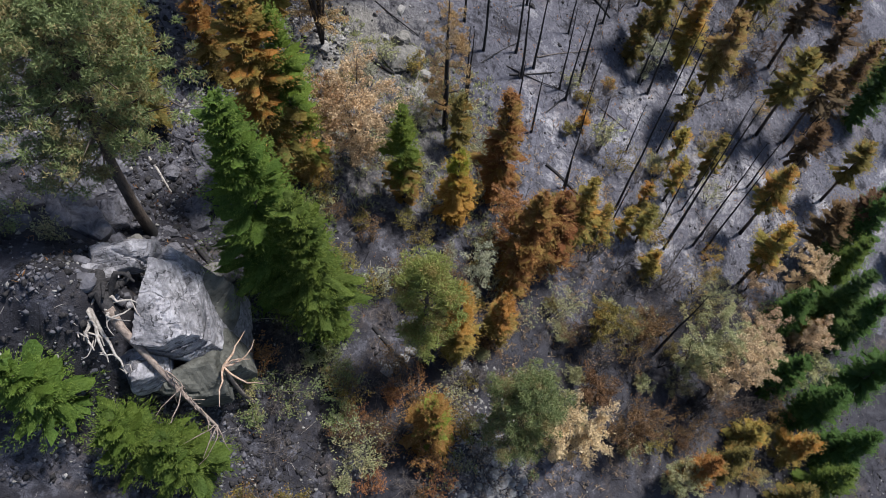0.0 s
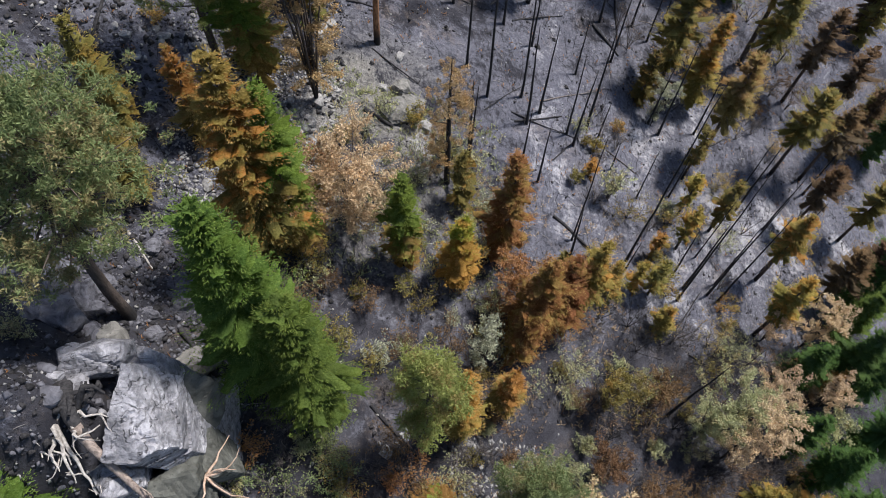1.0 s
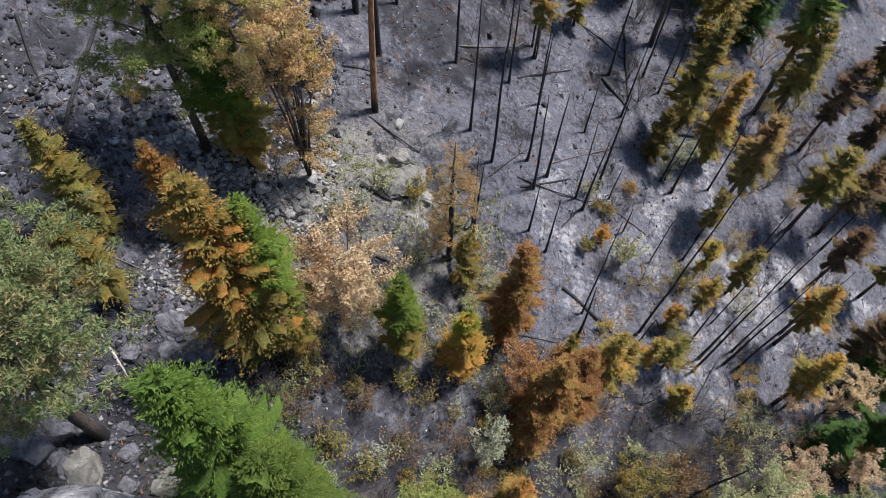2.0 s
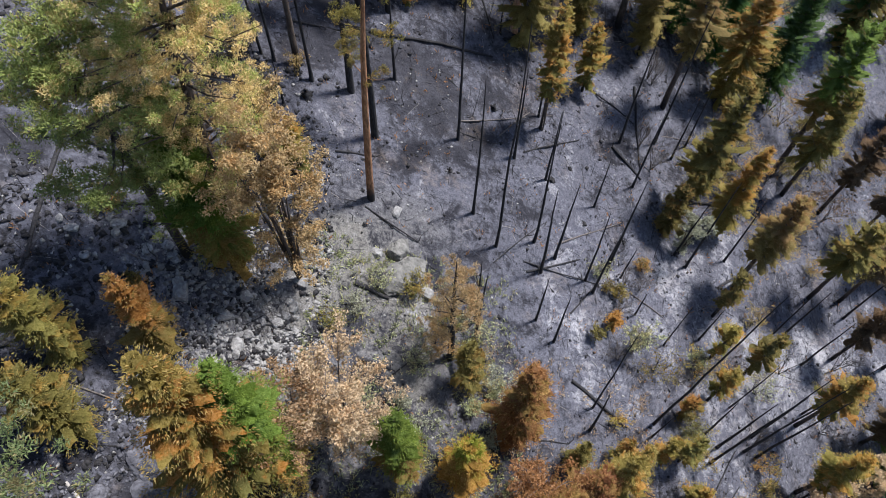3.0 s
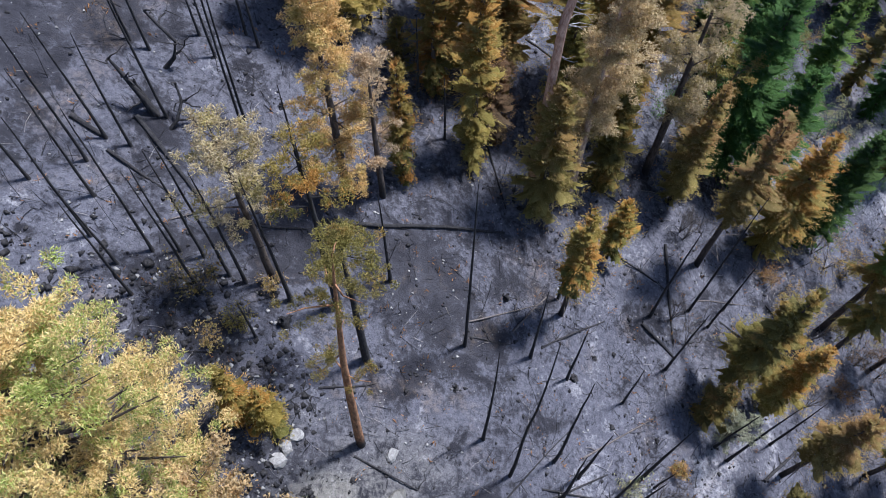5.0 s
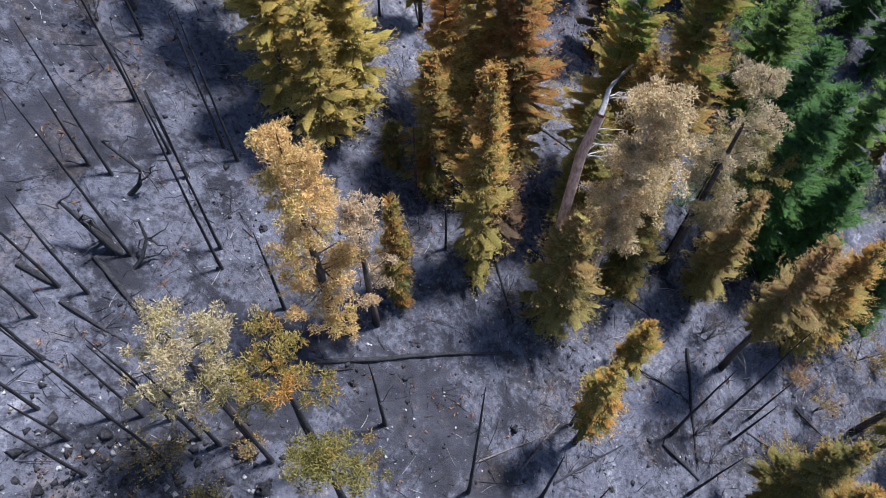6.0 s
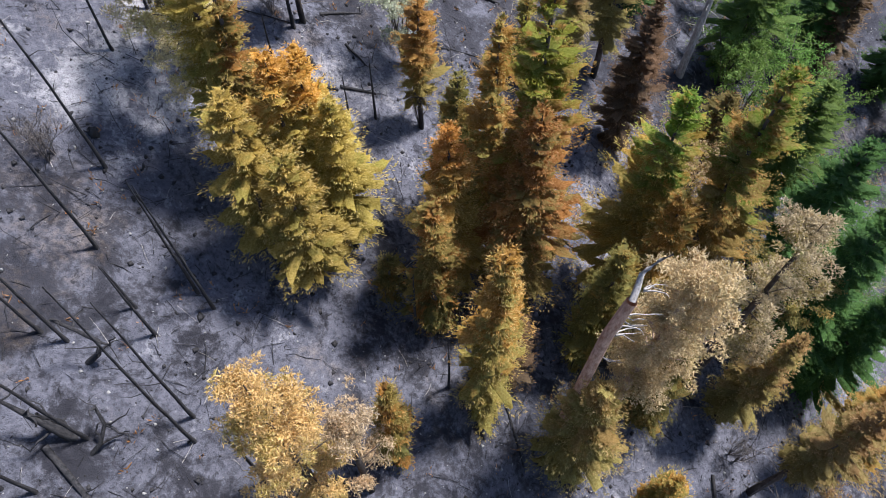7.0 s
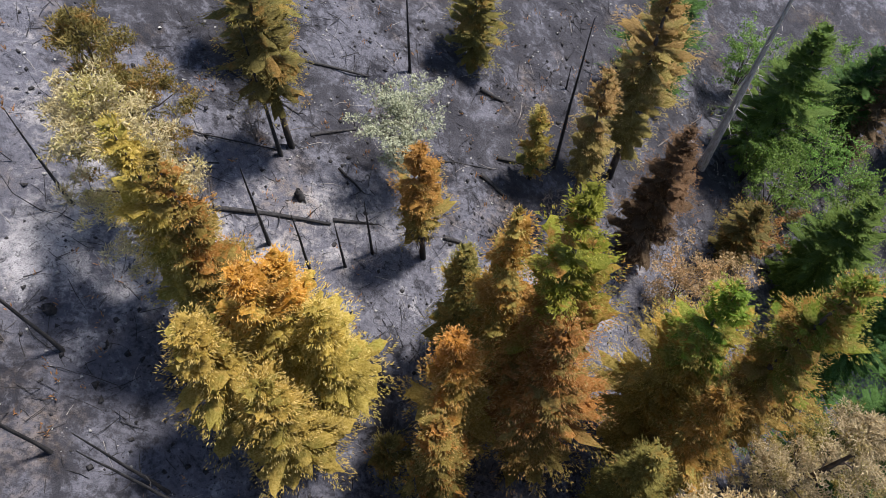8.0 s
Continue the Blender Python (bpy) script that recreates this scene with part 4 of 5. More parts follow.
for i in range(18):
    burnt_tree(stand.uniform(7.5, 24), stand.uniform(17, 37), stand.uniform(3, 10), stand.uniform(0.035, 0.07))

# ---------------------------------------------------------------- fallen logs
fallen_log((-4.30, 36.95), (3.22, 38.82), 0.10)
fallen_log((-7.86, 52.82), (-3.87, 53.49), 0.10)
fallen_log((-3.78, 53.60), (-2.43, 53.82), 0.07)
fallen_log((0.17, 54.05), (0.84, 53.97), 0.11)
fallen_log((2.47, 58.38), (4.80, 58.62), 0.10)
fallen_log((1.71, 57.25), (2.66, 56.66), 0.12)
fallen_log((1.81, 61.55), (2.84, 61.41), 0.12)
fallen_log((-4.73, 56.74), (-3.19, 57.59), 0.07)
fallen_log((-5.53, 59.75), (-2.87, 60.14), 0.07)
fallen_log((6.74, 23.04), (9.55, 21.38), 0.10)
fallen_log((-2.90, 22.04), (-1.62, 21.82), 0.10)
fallen_log((-9.16, 13.24), (-7.56, 11.50), 0.12)
fallen_log((-2.39, 11.71), (-0.35, 9.78), 0.10)
fallen_log((-12.86, 28.03), (-13.23, 22.76), 0.08)
fallen_log((-10.56, 38.94), (-8.00, 36.28), 0.10)
fallen_log((-12.31, 38.23), (-11.28, 37.85), 0.12)
fallen_log((-11.19, 37.36), (-9.38, 36.51), 0.07)
fallen_log((10.11, 36.33), (11.89, 35.02), 0.10)
fallen_log((12.06, 40.90), (11.86, 35.72), 0.08)
fallen_log((16.50, 29.87), (19.72, 32.06), 0.09)
fallen_log((14.49, 34.62), (17.37, 35.21), 0.10)
fallen_log((-3.11, 25.07), (-1.74, 24.76), 0.13)
fallen_log((-15.14, 27.50), (-13.96, 24.85), 0.07)
fallen_log((-13.20, 23.13), (-12.89, 27.53), 0.07)
fallen_log((-13.81, 14.93), (-12.31, 15.23), 0.07)
fallen_log((15.00, 37.52), (18.28, 36.24), 0.06)
fallen_log((18.34, 39.15), (20.32, 37.75), 0.06)
fallen_log((-12.27, 18.38), (-11.80, 21.38), 0.06)
fallen_log((-13.34, 14.06), (-12.20, 12.87), 0.07)
fallen_log((2.32, 43.37), (3.28, 40.19), 0.06)
fallen_log((-3.70, 55.73), (-2.88, 55.06), 0.06)


fallen_log((-11.20, 16.51), (-10.26, 15.38), 0.06, GREYWOOD, "bleached crooked branch lying on black soil")


for i in range(46):
    x, y, az, ln = stand.uniform(-13, 21), stand.uniform(17, 62), stand.uniform(-0.5, 0.9), stand.uniform(1.5, 4.5)
    fallen_log((x, y), (x + ln * math.cos(az), y + ln * math.sin(az)), stand.uniform(0.03, 0.06), CHAR if i % 4 else SCORCHED, "thin charred pole fallen across the ash")


# ---------------------------------------------------------------- rock
def rock_mesh(rng, planes, level, rough=0.04, grain=3.0, ledge=0.0):
    """An angular stone: a ball cut by planes (normal, distance) and roughened."""
    bm = bmesh.new()
    bmesh.ops.create_icosphere(bm, subdivisions=level, radius=1.0)
    normals = np.array([p[0] for p in planes], float)
    normals /= np.linalg.norm(normals, axis=1)[:, None]
    dist = np.array([p[1] for p in planes], float)
    shift = Vector(rng.uniform(-50, 50, 3))
    for v in bm.verts:
        d = np.array(v.co.normalized())
        c = normals @ d
        r = np.min(np.where(c > 0.05, dist / np.maximum(c, 0.05), 99.0))
        p = Vector(d * r)
        n = noise.noise(p * grain / 3 + shift) + 0.5 * noise.noise(p * grain + shift) + 0.25 * noise.noise(p * grain * 3 + shift) + 0.14 * noise.noise(p * grain * 8 + shift)
        q = p * (1 + rough * n)
        if ledge:
            # broken bedding: the layers end at uneven depths, with open joints between them
            bed = p.dot(Vector((0.45, -0.30, 0.85))) * 1.5 + 0.5 * noise.noise(p * 0.6 + shift)
            layer = math.floor(bed)
            depth = noise.noise(Vector((layer * 7.3, p.x * 0.5 + p.y * 0.4, p.z * 0.3)))
            joint = max(0.0, 1 - (bed - layer) / 0.10)
            block = p.dot(Vector((0.6, 0.75, -0.2))) * 0.55 + layer * 0.37 + 0.35 * noise.noise(p * 0.9 - shift)
            joint = max(joint, 0.8 * max(0.0, 1 - (block - math.floor(block)) / 0.05))
            q -= Vector(d) * (ledge * (1.3 * depth + 1.1 * joint))
        v.co = q
    mesh = bpy.data.meshes.new("rock")
    bm.to_mesh(mesh)
    bm.free()
    return mesh


def random_planes(rng, count, sx, sy, sz):
    out = []
    for _ in range(count):
        n = rng.normal(0, 1, 3)
        n /= np.linalg.norm(n)
        out.append((n, math.sqrt((n[0] * sx) ** 2 + (n[1] * sy) ** 2 + (n[2] * sz) ** 2) * rng.uniform(0.8, 1.0)))
    for n, d in (((1, 0, 0), sx), ((-1, 0, 0), sx), ((0, 1, 0), sy), ((0, -1, 0), sy), ((0, 0, 1), sz), ((0, 0, -1), sz)):
        out.append((n, d))
    return out


rng = np.random.default_rng(11)
# the bright slab: a tilted top face, a steep side, an undercut front
faces_of_boulder = [((0.257, -0.321, 0.912), 2.05), ((-1, 0.12, 0.08), 0.62), ((0.86, 0.12, 0.50), 1.52), ((1, 0.15, 0.12), 1.22), ((-0.10, -1, -0.18), 0.86),
                    ((0.55, -0.85, -0.05), 1.05), ((0.1, 1, 0.25), 2.05), ((0.6, 0.7, 0.35), 2.0), ((0, 0, -1), 4.6), ((0.45, -0.62, 0.64), 2.02)]
boulder = new("boulder", rock_mesh(rng, faces_of_boulder, 6, 0.045, 2.6, 0.11))
boulder.data.materials.append(BOULDER)
boulder.matrix_basis = Matrix.Translation((-8.5, 8.7, 4.0))
tagged(boulder, "huge pale grey fissured boulder standing on burnt slope", "boulder")

stones = []
for i in range(9):
    me = rock_mesh(rng, random_planes(rng, 9, 1.0, rng.uniform(0.55, 0.95), rng.uniform(0.4, 0.75)), 2, 0.06)
    me.materials.append(STONE)
    stones.append(me)


def stone(x, y, size, label="angular grey stone lying in burnt scree", group="stones of the scree"):
    ob = new("stone", stones[int(rng.integers(0, len(stones)))])
    turn = Euler(rng.uniform(-0.5, 0.5, 3) + np.array([0, 0, rng.uniform(0, 6.28)]))
    ob.matrix_basis = Matrix.LocRotScale((x, y, height(x, y) + size * 0.2), turn, Vector((size, size, size)) * rng.uniform(0.85, 1.15))
    return tagged(ob, label, "stone", group)


def scree(x0, x1, y0, y1, count, biggest):
    for _ in range(count):
        a, b = rng.beta(2, 2), rng.beta(2, 2)
        stone(x0 + (x1 - x0) * a, y0 + (y1 - y0) * b, 0.07 + (biggest - 0.07) * rng.uniform(0, 1) ** 2.6)


scree(-10.2, -4.4, 18.8, 26.2, 88, 0.30)
scree(1.4, 4.9, 3.0, 10.5, 112, 0.42)
scree(-12.8, -7.6, 21.8, 27.4, 40, 0.30)
scree(-10.0, -7.4, 16.2, 18.6, 12, 0.30)
scree(-4.2, 0.4, 8.5, 12.5, 12, 0.34)
for x, y, s in ((-12.2, 24.5, 0.28), (-10.95, 25.05, 0.34), (-8.9, 23.1, 0.38), (-8.0, 25.6, 0.32), (-9.2, 24.3, 0.30), (-5.0, 28.5, 0.34), (-4.7, 28.9, 0.3), (-5.2, 28.0, 0.28)):
    stone(x, y, s, "large pale stone lying on the dark burnt soil", "large pale stones")
for x, y, s in ((-1.5, 28.7, 0.36), (-0.2, 25.4, 0.34), (-2.3, 26.6, 0.3)):
    stone(x, y, s, "pale grey rock outcrop breaking through the ash", "rock outcrops")

for x, y, sx, sy, sz, turn in ((-1.0, 26.2, 1.0, 0.7, 0.5, 0.5), (-1.75, 25.5, 0.8, 0.5, 0.4, -0.7), (-1.4, 27.0, 0.7, 0.45, 0.36, 1.0),
                                (-8.6, 12.1, 0.8, 0.6, 0.5, 0.8), (-10.6, 11.8, 0.9, 0.6, 0.6, 2.0)):
    ob = new("rock_outcrop", rock_mesh(rng, random_planes(rng, 14, sx, sy, sz), 4, 0.14, 4.0, 0.07))
    ob.data.materials.append(LICHEN)
    ob.matrix_basis = Matrix.LocRotScale((x, y, height(x, y) + 0.1), Euler((0.2, 0.35, turn)), None)
    tagged(ob, "fractured grey bedrock outcrop in the ash", "rock", "rock outcrops")

# ledges and broken blocks that lean against the boulder
for x, y, z, sx, sy, sz, turn, rock in ((-9.6, 10.55, 6.0, 1.0, 0.55, 0.75, 0.1, BOULDER), (-8.6, 10.6, 5.1, 0.95, 0.45, 0.9, -0.35, BOULDER), (-10.5, 10.6, 5.9, 0.45, 0.4, 0.4, 0.9, BOULDER),
                                        (-7.9, 10.1, 3.2, 0.9, 0.8, 2.0, -0.4, MOSSY_SHADED), (-8.0, 7.55, 2.0, 1.15, 0.75, 1.9, 0.2, MOSSY_SHADED), (-7.2, 8.5, 1.6, 0.6, 0.8, 1.6, 0.5, MOSSY_SHADED),
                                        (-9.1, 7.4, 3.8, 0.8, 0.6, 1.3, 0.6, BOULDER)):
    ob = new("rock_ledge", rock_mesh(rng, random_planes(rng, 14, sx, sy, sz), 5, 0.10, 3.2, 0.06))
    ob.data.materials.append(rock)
    ob.matrix_basis = Matrix.LocRotScale((x, y, z), Euler((0.1, -0.15, turn)), None)
    tagged(ob, "fractured grey rock ledge leaning against the boulder", "rock", "rock ledges by the boulder")
for k in range(26):
    x, y, q = rng.uniform(-10.7, -9.1), rng.uniform(9.0, 10.5), rng.uniform(0.14, 0.34)
    ob = new("rock_block", rock_mesh(rng, random_planes(rng, 9, q, q * rng.uniform(0.6, 0.9), q * 0.7), 3, 0.12, 4.0))
    ob.data.materials.append(BOULDER if k % 2 else SOOTY)
    ob.matrix_basis = Matrix.LocRotScale((x, y, height(x, y) + 0.5 * q), Euler(rng.uniform(-0.5, 0.5, 3)), None)
    tagged(ob, "broken sooty block wedged beside the boulder", "rock", "broken blocks by the boulder")
humps = [rock_mesh(rng, random_planes(rng, 13, 1.0, rng.uniform(0.6, 0.9), rng.uniform(0.5, 0.8)), 4, 0.16, 4.0, 0.06) for _ in range(7)]
for me in humps:
    me.materials.append(SOOTY)
for k in range(64):
    x, y = rng.uniform(-16.5, -6.8), rng.uniform(10.6, 19.0)
    if x > -9.0 and y < 12.6:
        continue
    ob = new("bedrock", humps[k % 7])
    q = 0.22 + 0.75 * rng.uniform(0, 1) ** 2.2
    ob.matrix_basis = Matrix.LocRotScale((x, y, height(x, y) - 0.12 * q), Euler((rng.uniform(-0.4, 0.4), rng.uniform(-0.4, 0.4), rng.uniform(0, 6.28))), (q, q, q))
    tagged(ob, "sooty dark bedrock hump on the burnt upper slope", "rock", "sooty bedrock humps")

# ---------------------------------------------------------------- fallen pine and snags on the boulder
def limb_of(parent, name, pts, r0, r1, wood, sides=6, label=""):
    pts = np.array(pts, float)
    return part(name, *tube(pts, np.linspace(r0, r1, len(pts)), sides, 0.08, rng), wood, parent, label, smooth=True)


def curl(a, b, bow, n=6):
    """A crooked line from a to b."""
    a, b = np.array(a, float), np.array(b, float)
    s = np.linspace(0, 1, n)[:, None]
    side = rng.normal(0, bow, 3)
    return a + (b - a) * s + np.sin(s * math.pi) * side + rng.normal(0, bow * 0.25, (n, 3)) * np.sin(s * math.pi)


fallen = base("fallen_pine", -9.7, 8.55, 6.75, "uprooted dead pine hanging down over the boulder, roots bared", "dead tree")
limb_of(fallen, "charred_butt", [(-0.45, 0.95, 0.0), (-0.25, 0.45, 0.12), (0.0, 0.0, 0.05), (0.25, -0.35, -0.25)], 0.25, 0.18, CHAR, 9, "charred black root end")
bole = limb_of(fallen, "trunk", [(0.12, -0.18, 0.0), (0.45, -0.65, -0.6), (1.15, -1.35, -1.9), (1.9, -2.05, -3.0), (2.75, -2.75, -4.0)], 0.17, 0.045, SINGED, 9)
for end in ((-0.95, -0.55, -0.35), (-0.75, -0.95, -0.45), (-0.35, -1.25, -0.75), (0.0, -1.5, -1.1), (0.45, -1.75, -1.5), (-0.15, -1.05, -0.9), (0.75, -0.15, -0.1), (0.85, 0.1, -0.2), (-1.0, 0.2, -0.15)):
    foot = np.array([-0.1, 0.1, 0.0]) if end[0] > 0.5 else np.array([-0.55, -0.05, -0.15])
    limb = curl(foot, np.array(end), 0.20, 8)
    root = limb_of(fallen, "root", limb, 0.075, 0.018, GREYWOOD, 6, "bleached twisted root")
    for k in range(3):
        at = limb[int(rng.integers(3, 7))]
        limb_of(root, "rootlet", curl(at, at + rng.normal(0, 0.30, 3) + [0, -0.15, -0.1], 0.08, 5), 0.03, 0.008, GREYWOOD, 4)
for k in range(20):
    q = rng.uniform(0.45, 1.0)
    foot = np.array([0.12 + 2.63 * q, -0.18 - 2.57 * q, -4.0 * q])
    limb_of(bole, "branch", curl(foot, foot + rng.normal(0, 0.45, 3) + [-0.1, -0.45, -0.25], 0.12, 5), 0.028, 0.008, SINGED, 4)
# black stubs added to stand for the shaded hole under the roots
for k in range(8):
    limb_of(fallen, "charred_root", curl(rng.normal(0, 0.2, 3) + [-0.3, 0.5, 0], rng.normal(0, 0.5, 3) + [-0.2, 0.4, -0.2], 0.2, 5), 0.13, 0.04, CHAR, 6, "charred black root stub")

snag = base("dead_snag", -6.7, 7.6, height(-6.7, 7.6) - 0.1, "bleached bare snag with forked white branches", "dead tree")
top = 3.7 - height(-6.7, 7.6)
limb_of(snag, "trunk", curl((0, 0, 0), (-0.1, 0, top), 0.1), 0.11, 0.06, SCORCHED)
for end in ((1.0, 0.7, 0.75), (1.4, -0.7, 0.4), (-0.1, -1.3, -0.2), (0.5, 1.2, 0.2), (0.9, 0.1, 0.5)):
    limb_of(snag, "branch", curl((-0.1, 0, top), (end[0], end[1], top + end[2]), 0.1), 0.05, 0.012, PALEBARK, 5)

broken = base("broken_pine", 4.5, 41.2, height(4.5, 41.2) - 0.1, "broken pine trunk, pinkish bark and bare pale branches", "dead tree")
bz = height(4.5, 41.2)
limb_of(broken, "trunk", [(0, 0, 0), (0.0, 0.0, 4), (0.05, 0.05, 8.6 - bz), (0.35, 0.25, 10.2 - bz)], 0.22, 0.15, PINKBARK, 9)
limb_of(broken, "bent_top", curl((0.35, 0.25, 10.2 - bz), (1.0, 0.7, 11.7 - bz), 0.12), 0.10, 0.03, GREYWOOD, 6, "bleached bent top")
for k in range(13):
    z = rng.uniform(6.6, 11.2) - bz
    foot = np.array([0.1 + 0.06 * max(0, z - 8), 0.1, z])
    limb_of(broken, "branch", curl(foot, foot + [rng.uniform(0.4, 0.95), rng.uniform(-0.3, 0.3), rng.uniform(-0.3, 0.25)], 0.08, 5), 0.028, 0.008, GREYWOOD, 4)

# crooked burnt snags on the open ash
for sx, sy, line, r0 in ((-10.05, 39.3, [(0, 0, 0), (-0.15, 0.0, 0.9), (-0.45, 0.1, 1.8), (-0.75, 0.2, 2.6)], 0.17), (-10.1, 41.4, [(0, 0, 0), (0.5, 0.1, 0.5), (0.75, 0.2, 1.2), (0.35, 0.25, 1.9), (0.1, 0.2, 2.6)], 0.10),
                         (-9.6, 38.9, [(0, 0, 0), (0.35, 0.2, 0.35), (0.6, 0.6, 0.9), (0.5, 0.9, 1.5)], 0.08)):
    crook = base("burnt_snag", sx, sy, height(sx, sy) - 0.1, "crooked charred snag with bent black branches on the ash", "dead tree", "crooked burnt snags")
    limb_of(crook, "trunk", line, r0, 0.04, CHAR, 8)
    for k in range(6):
        at = np.array(line[1 + k % (len(line) - 1)])
        limb_of(crook, "branch", curl(at, at + [rng.uniform(-0.9, 0.9), rng.uniform(-0.7, 0.7), rng.uniform(-0.1, 0.5)], 0.18, 6), 0.045, 0.010, CHAR, 5)

pole = base("dead_spruce", 13.2, 61.4, height(13.2, 61.4) - 0.1, "bare grey dead spruce trunk with regular short branches", "dead tree")
limb_of(pole, "trunk", [(0, 0, 0), (0.05, 0.05, 4), (0.1, 0.1, 8), (0.2, 0.2, 12.5)], 0.24, 0.05, GREYWOOD, 8)
for k in range(34):
    z = 3.2 + 0.27 * k
    az = k * 2.4
    ln = 1.0 * (1 - z / 14)
    limb_of(pole, "branch", curl((0.02 * z, 0.02 * z, z), (0.02 * z + math.cos(az) * ln, 0.02 * z + math.sin(az) * ln, z - 0.22), 0.03, 4), 0.028, 0.010, GREYWOOD, 4)

# ---------------------------------------------------------------- charred stumps
def stump(x, y, h, r):
    z = height(x, y) - 0.1
    ob = base("charred_stump", x, y, z, "short black charred stump in the ash", "stump", "charred stumps")
    n = 7
    s = np.linspace(0, 1, n)
    path = np.column_stack([rng.normal(0, 0.04 * r / 0.2, n) * s, rng.normal(0, 0.04, n) * s - 0.12 * h * s, h * s])
    rad = r * (1.25 - 0.5 * s) * np.where(s == 1, 0.7, 1)
    part("trunk", *tube(path, rad, 9, 0.2, rng), CHAR, ob)
    # the burnt-out top
    ring = 9
    a = np.arange(ring) * 6.283 / ring
    v = np.vstack([path[-1] + np.column_stack([np.cos(a), np.sin(a), 0.15 * np.sin(a * 3)]) * rad[-1], path[-1] - [0, 0, 0.3 * h]])
    part("hollow", v, [(i, (i + 1) % ring, ring) for i in range(ring)], CHAR, ob)
    for k in range(4):
        az = rng.uniform(0, 6.283)
        e = np.array([math.cos(az), math.sin(az), 0]) * r * rng.uniform(1.2, 1.9)
        e[2] = height(x + e[0], y + e[1]) - z + 0.03
        limb_of(ob, "root", curl((0, 0, 0.15), e, 0.04, 5), r * 0.35, 0.02, CHAR, 5)
    return ob


for x, y, h, r in ((-4.36, 27.1, 0.35, 0.22), (-2.8, 27.7, 0.3, 0.16), (3.2, 35.9, 0.7, 0.2), (-5.35, 32.7, 0.9, 0.3), (4.0, 40.4, 0.3, 0.2), (-2.86, 36.6, 0.5, 0.22),
                   (-10.3, 39.6, 2.4, 0.15), (-4.9, 54.1, 0.8, 0.25), (6.2, 33.0, 0.4, 0.3), (-8.9, 32.6, 0.5, 0.24), (-8.2, 31.8, 0.4, 0.26), (8.0, 31.2, 0.3, 0.18), (10.4, 31.0, 0.3, 0.18),
                   (-11.3, 17.4, 0.3, 0.2), (-11.0, 48.6, 0.6, 0.25), (9.9, 27.6, 0.35, 0.2), (7.4, 34.2, 0.3, 0.2), (0.9, 31.6, 0.4, 0.2), (-6.1, 41.4, 0.4, 0.2), (1.0, 27.4, 0.3, 0.14)):
    stump(x, y, h * 0.6, r * 0.6)

# ---------------------------------------------------------------- shrubs
def shrubs(x0, x1, y0, y1, count, tones, h=(0.6, 1.8), leaves=700):
    for _ in range(count):
        x, y = rng.uniform(x0, x1), rng.uniform(y0, y1)
        hh = rng.uniform(*h)
        broadleaf(x, y, hh, hh * rng.uniform(0.45, 0.75), tones[int(rng.integers(0, len(tones)))], int(leaves * rng.uniform(0.6, 1.3)), 0.07, "shrub", "shrub", 4)


shrubs(-14.5, -12.5, 10.5, 12.0, 2, ("sage", "pinegreen"), (0.9, 1.4), 900)
shrubs(-7.0, 2.0, 3.0, 10.0, 34, ("sage", "pinegreen", "rustleaf", "olive", "dark"), (0.8, 2.2), 900)
shrubs(-5.0, 4.0, 10.0, 17.0, 34, ("olive", "dark", "sage", "olive", "dark", "silver"), (0.7, 1.8), 700)
shrubs(5.0, 12.0, 7.5, 15.5, 22, ("sage", "dark", "olive", "brown", "sage"), (0.8, 2.4), 800)
shrubs(12.0, 24.0, 7.0, 18.0, 20, ("dark", "olive", "dark", "sage", "brown"), (1.0, 3.0), 900)
shrubs(-4.0, 3.0, 19.5, 26.0, 16, ("sage", "olive", "silver"), (0.6, 1.6), 600)
shrubs(8.0, 20.0, 19.0, 30.0, 16, ("olive", "yellow", "sage"), (0.7, 2.2), 700)
shrubs(17.0, 28.0, 28.0, 44.0, 14, ("dark", "olive", "brown"), (1.0, 3.0), 900)
shrubs(-11.5, -7.0, 22.0, 28.0, 8, ("olive", "yellow", "sage"), (0.5, 1.2), 600)
shrubs(9.0, 26.0, 48.0, 66.0, 16, ("green", "deepgreen", "sage", "brown"), (1.0, 3.2), 1100)
shrubs(-9.0, -3.5, 29.0, 34.0, 6, ("olive", "brown"), (0.6, 1.6), 500)

# ---------------------------------------------------------------- litter of the burnt floor
def scatter(count, x0=-17.0, x1=32.0, y0=2.0, y1=70.0):
    xy = np.column_stack([rng.uniform(x0, x1, count), rng.uniform(y0, y1, count)])
    keep = [i for i, (x, y) in enumerate(xy) if noise.noise(Vector((x * 0.35, y * 0.35, 7))) > rng.uniform(-0.7, 0.35)]
    return xy[keep]


def sticks(name, count, length, r, wood, label, upright=False):
    pieces = []
    for x, y in scatter(count):
        z = height(x, y)
        ln = rng.uniform(*length)
        az = rng.uniform(0, 6.283)
        if upright:
            tilt = rng.normal(0, 0.16, 2)
            end = np.array([x + tilt[0] * ln, y + tilt[1] * ln, z + ln])
        else:
            ex, ey = x + math.cos(az) * ln, y + math.sin(az) * ln
            end = np.array([ex, ey, height(ex, ey) + rng.uniform(0.02, 0.10)])
        a = np.array([x, y, z])
        mid = (a + end) / 2 + rng.normal(0, 0.05 * ln, 3) + [0, 0, 0.03]
        pieces.append(tube([a, mid, end], np.array([1.0, 0.8, 0.35]) * r * rng.uniform(0.6, 1.3), 3))
    tagged(part(name, *merge(pieces), wood), label, "litter", kind="stuff")


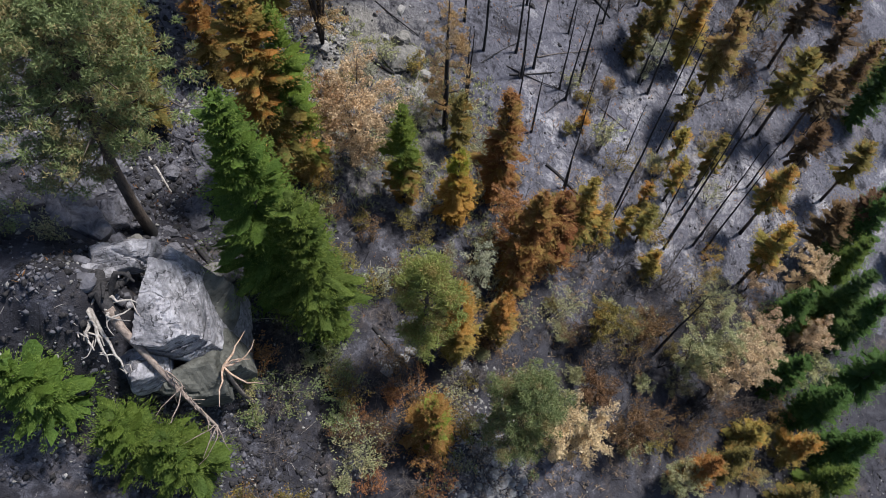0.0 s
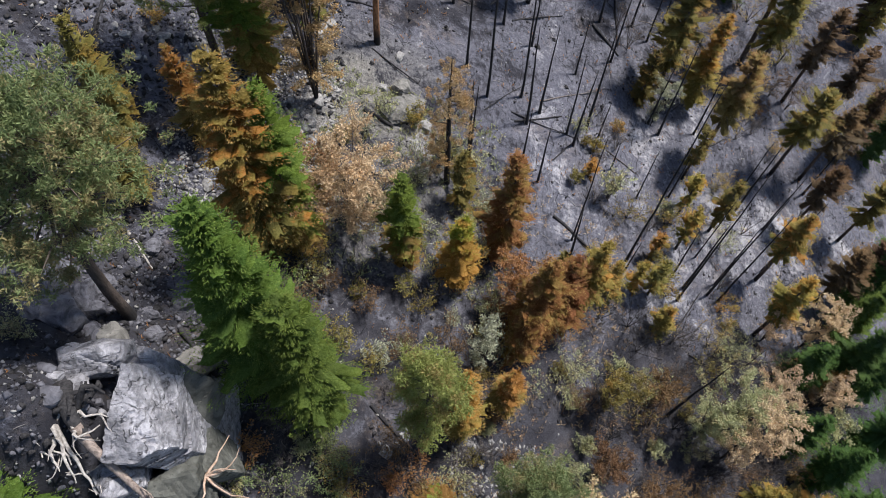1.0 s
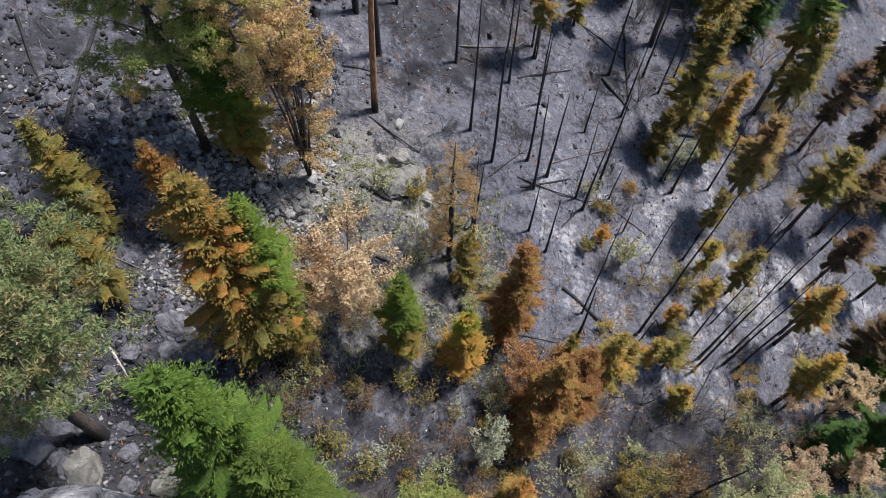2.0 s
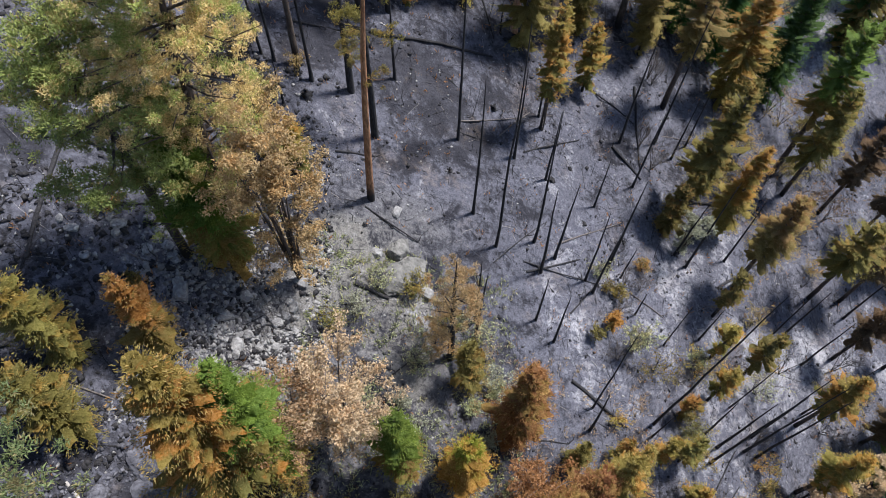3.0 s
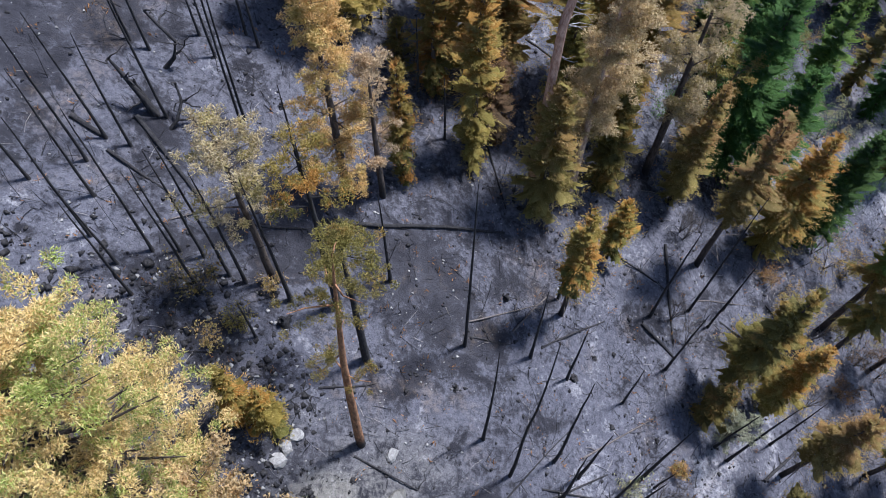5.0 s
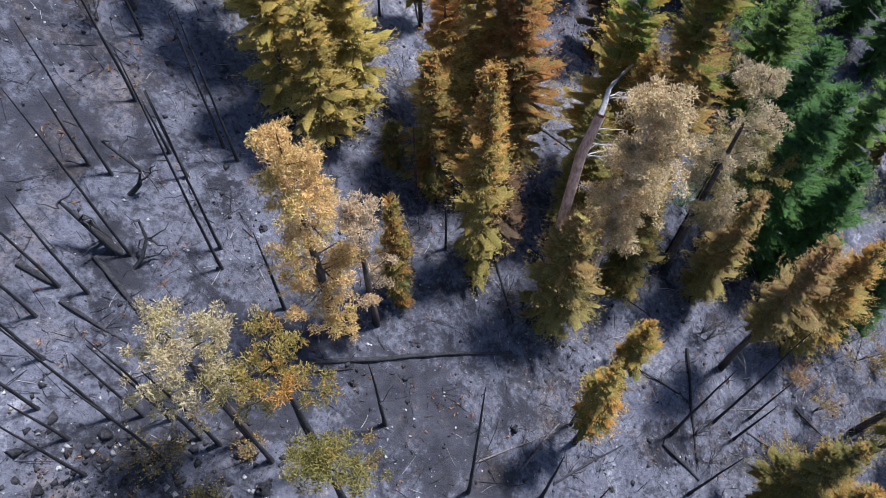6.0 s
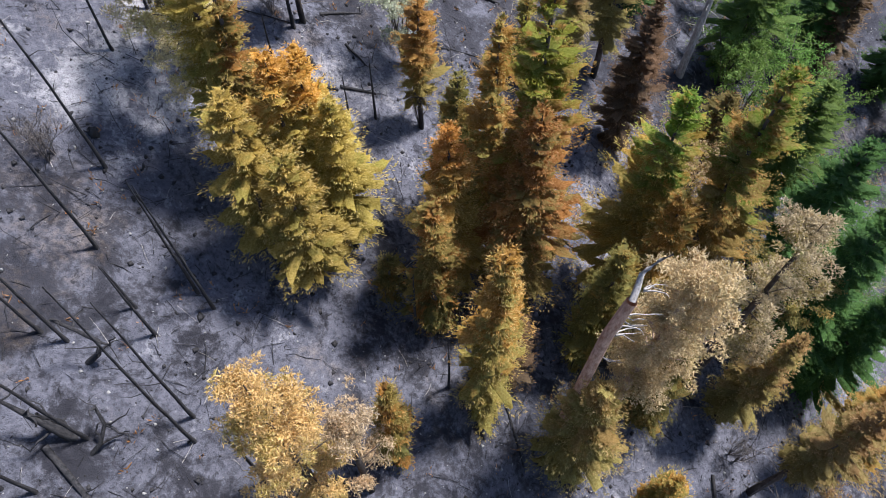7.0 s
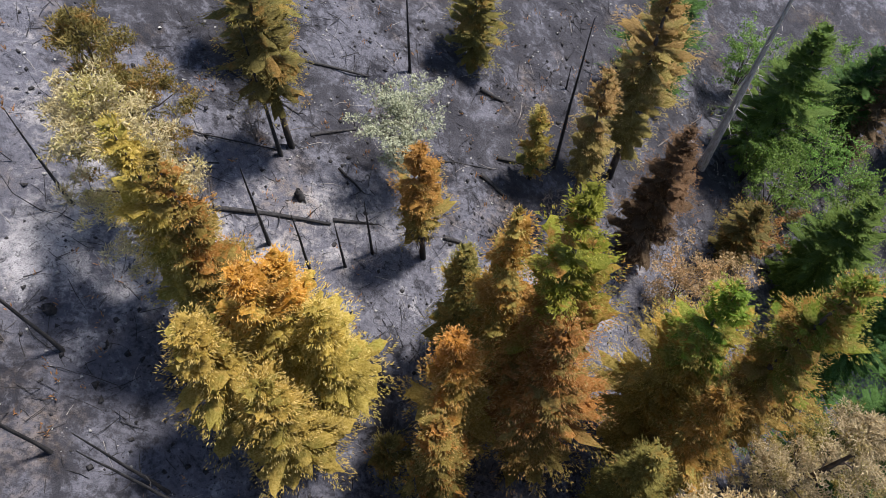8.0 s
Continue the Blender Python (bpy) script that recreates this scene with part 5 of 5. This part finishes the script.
sticks("burnt_saplings", 1300, (0.4, 2.2), 0.014, CHAR, "thin charred saplings standing all over the ash", True)
sticks("charred_twigs", 8500, (0.2, 1.1), 0.014, CHAR, "black charred twigs strewn over the ash")
sticks("pale_twigs", 1300, (0.2, 0.9), 0.010, GREYWOOD, "pale dead twigs strewn over the ash")


def crumbs(name, count, size, material, label, x0=-17.0, x1=32.0, y0=2.0, y1=70.0):
    xy = scatter(count, x0, x1, y0, y1)
    n = len(xy)
    c = np.array([(x, y, height(x, y) + 0.01) for x, y in xy])
    s = size[0] + (size[1] - size[0]) * rng.uniform(0, 1, n) ** 3
    octa = np.array([(1, 0, 0), (0, 1, 0), (-1, 0, 0), (0, -1, 0), (0, 0, 0.8), (0, 0, -0.5)], float)
    v = c[:, None] + octa[None] * s[:, None, None] * rng.uniform(0.5, 1.25, (n, 6, 1)) + rng.normal(0, 0.2, (n, 6, 3)) * s[:, None, None]
    f = np.array([(0, 1, 4), (1, 2, 4), (2, 3, 4), (3, 0, 4), (1, 0, 5), (2, 1, 5), (3, 2, 5), (0, 3, 5)])
    tagged(part(name, v.reshape(-1, 3), (np.arange(n)[:, None, None] * 6 + f).reshape(-1, 3), material), label, "litter", kind="stuff")


crumbs("charcoal_bits", 17000, (0.025, 0.14), CHAR, "bits of charcoal and burnt clods on the ash")
crumbs("small_stones", 11000, (0.02, 0.09), STONE, "small grey stones on the ash")
crumbs("burnt_clods", 12000, (0.03, 0.20), CHAR, "burnt clods and bark on the dark upper soil", -16.0, -4.0, 4.0, 34.0)
crumbs("upper_stones", 3500, (0.02, 0.13), STONE, "small pale stones on the dark upper soil", -16.0, -4.0, 4.0, 34.0)
crumbs("rock_chips", 9000, (0.02, 0.15), SOOTY, "sooty rock chips and rubble on the upper slope", -16.5, -6.5, 4.0, 19.0)
crumbs("scree_gravel", 6500, (0.03, 0.15), STONE, "loose grey gravel of the scree", -10.4, -4.0, 18.4, 26.4)
crumbs("lower_scree_gravel", 3800, (0.03, 0.15), STONE, "loose grey gravel of the lower scree", 1.0, 5.2, 3.0, 11.0)


def tufts(name, count, tone, label, x0, x1, y0, y1, per=9):
    xy = scatter(count, x0, x1, y0, y1)
    c = np.repeat(np.array([(x, y, height(x, y)) for x, y in xy]), per, 0)
    n = len(c)
    w = rng.normal(0, 0.5, (n, 3)) + [0, 0, 1]
    ob = needles(name, tone, None, c + rng.normal(0, 0.07, (n, 3)) * [1, 1, 0.1], w, rng.uniform(0.10, 0.32, n), rng.uniform(0.012, 0.03, n), rng.normal(0, 1, (n, 3)))
    tagged(ob, label, "plants", kind="stuff")


tufts("dry_regrowth", 1500, "sage", "grey-green low growth between the trees", -5.0, 4.0, 17.0, 27.0)
tufts("dry_grass", 1100, "beige", "dry pale grass and stalks on the slope", 2.0, 11.0, 5.0, 24.0)
tufts("brown_litter_stalks", 2600, "rustleaf", "brown scorched stalks across the burnt floor", -16.0, 28.0, 4.0, 68.0, 5)
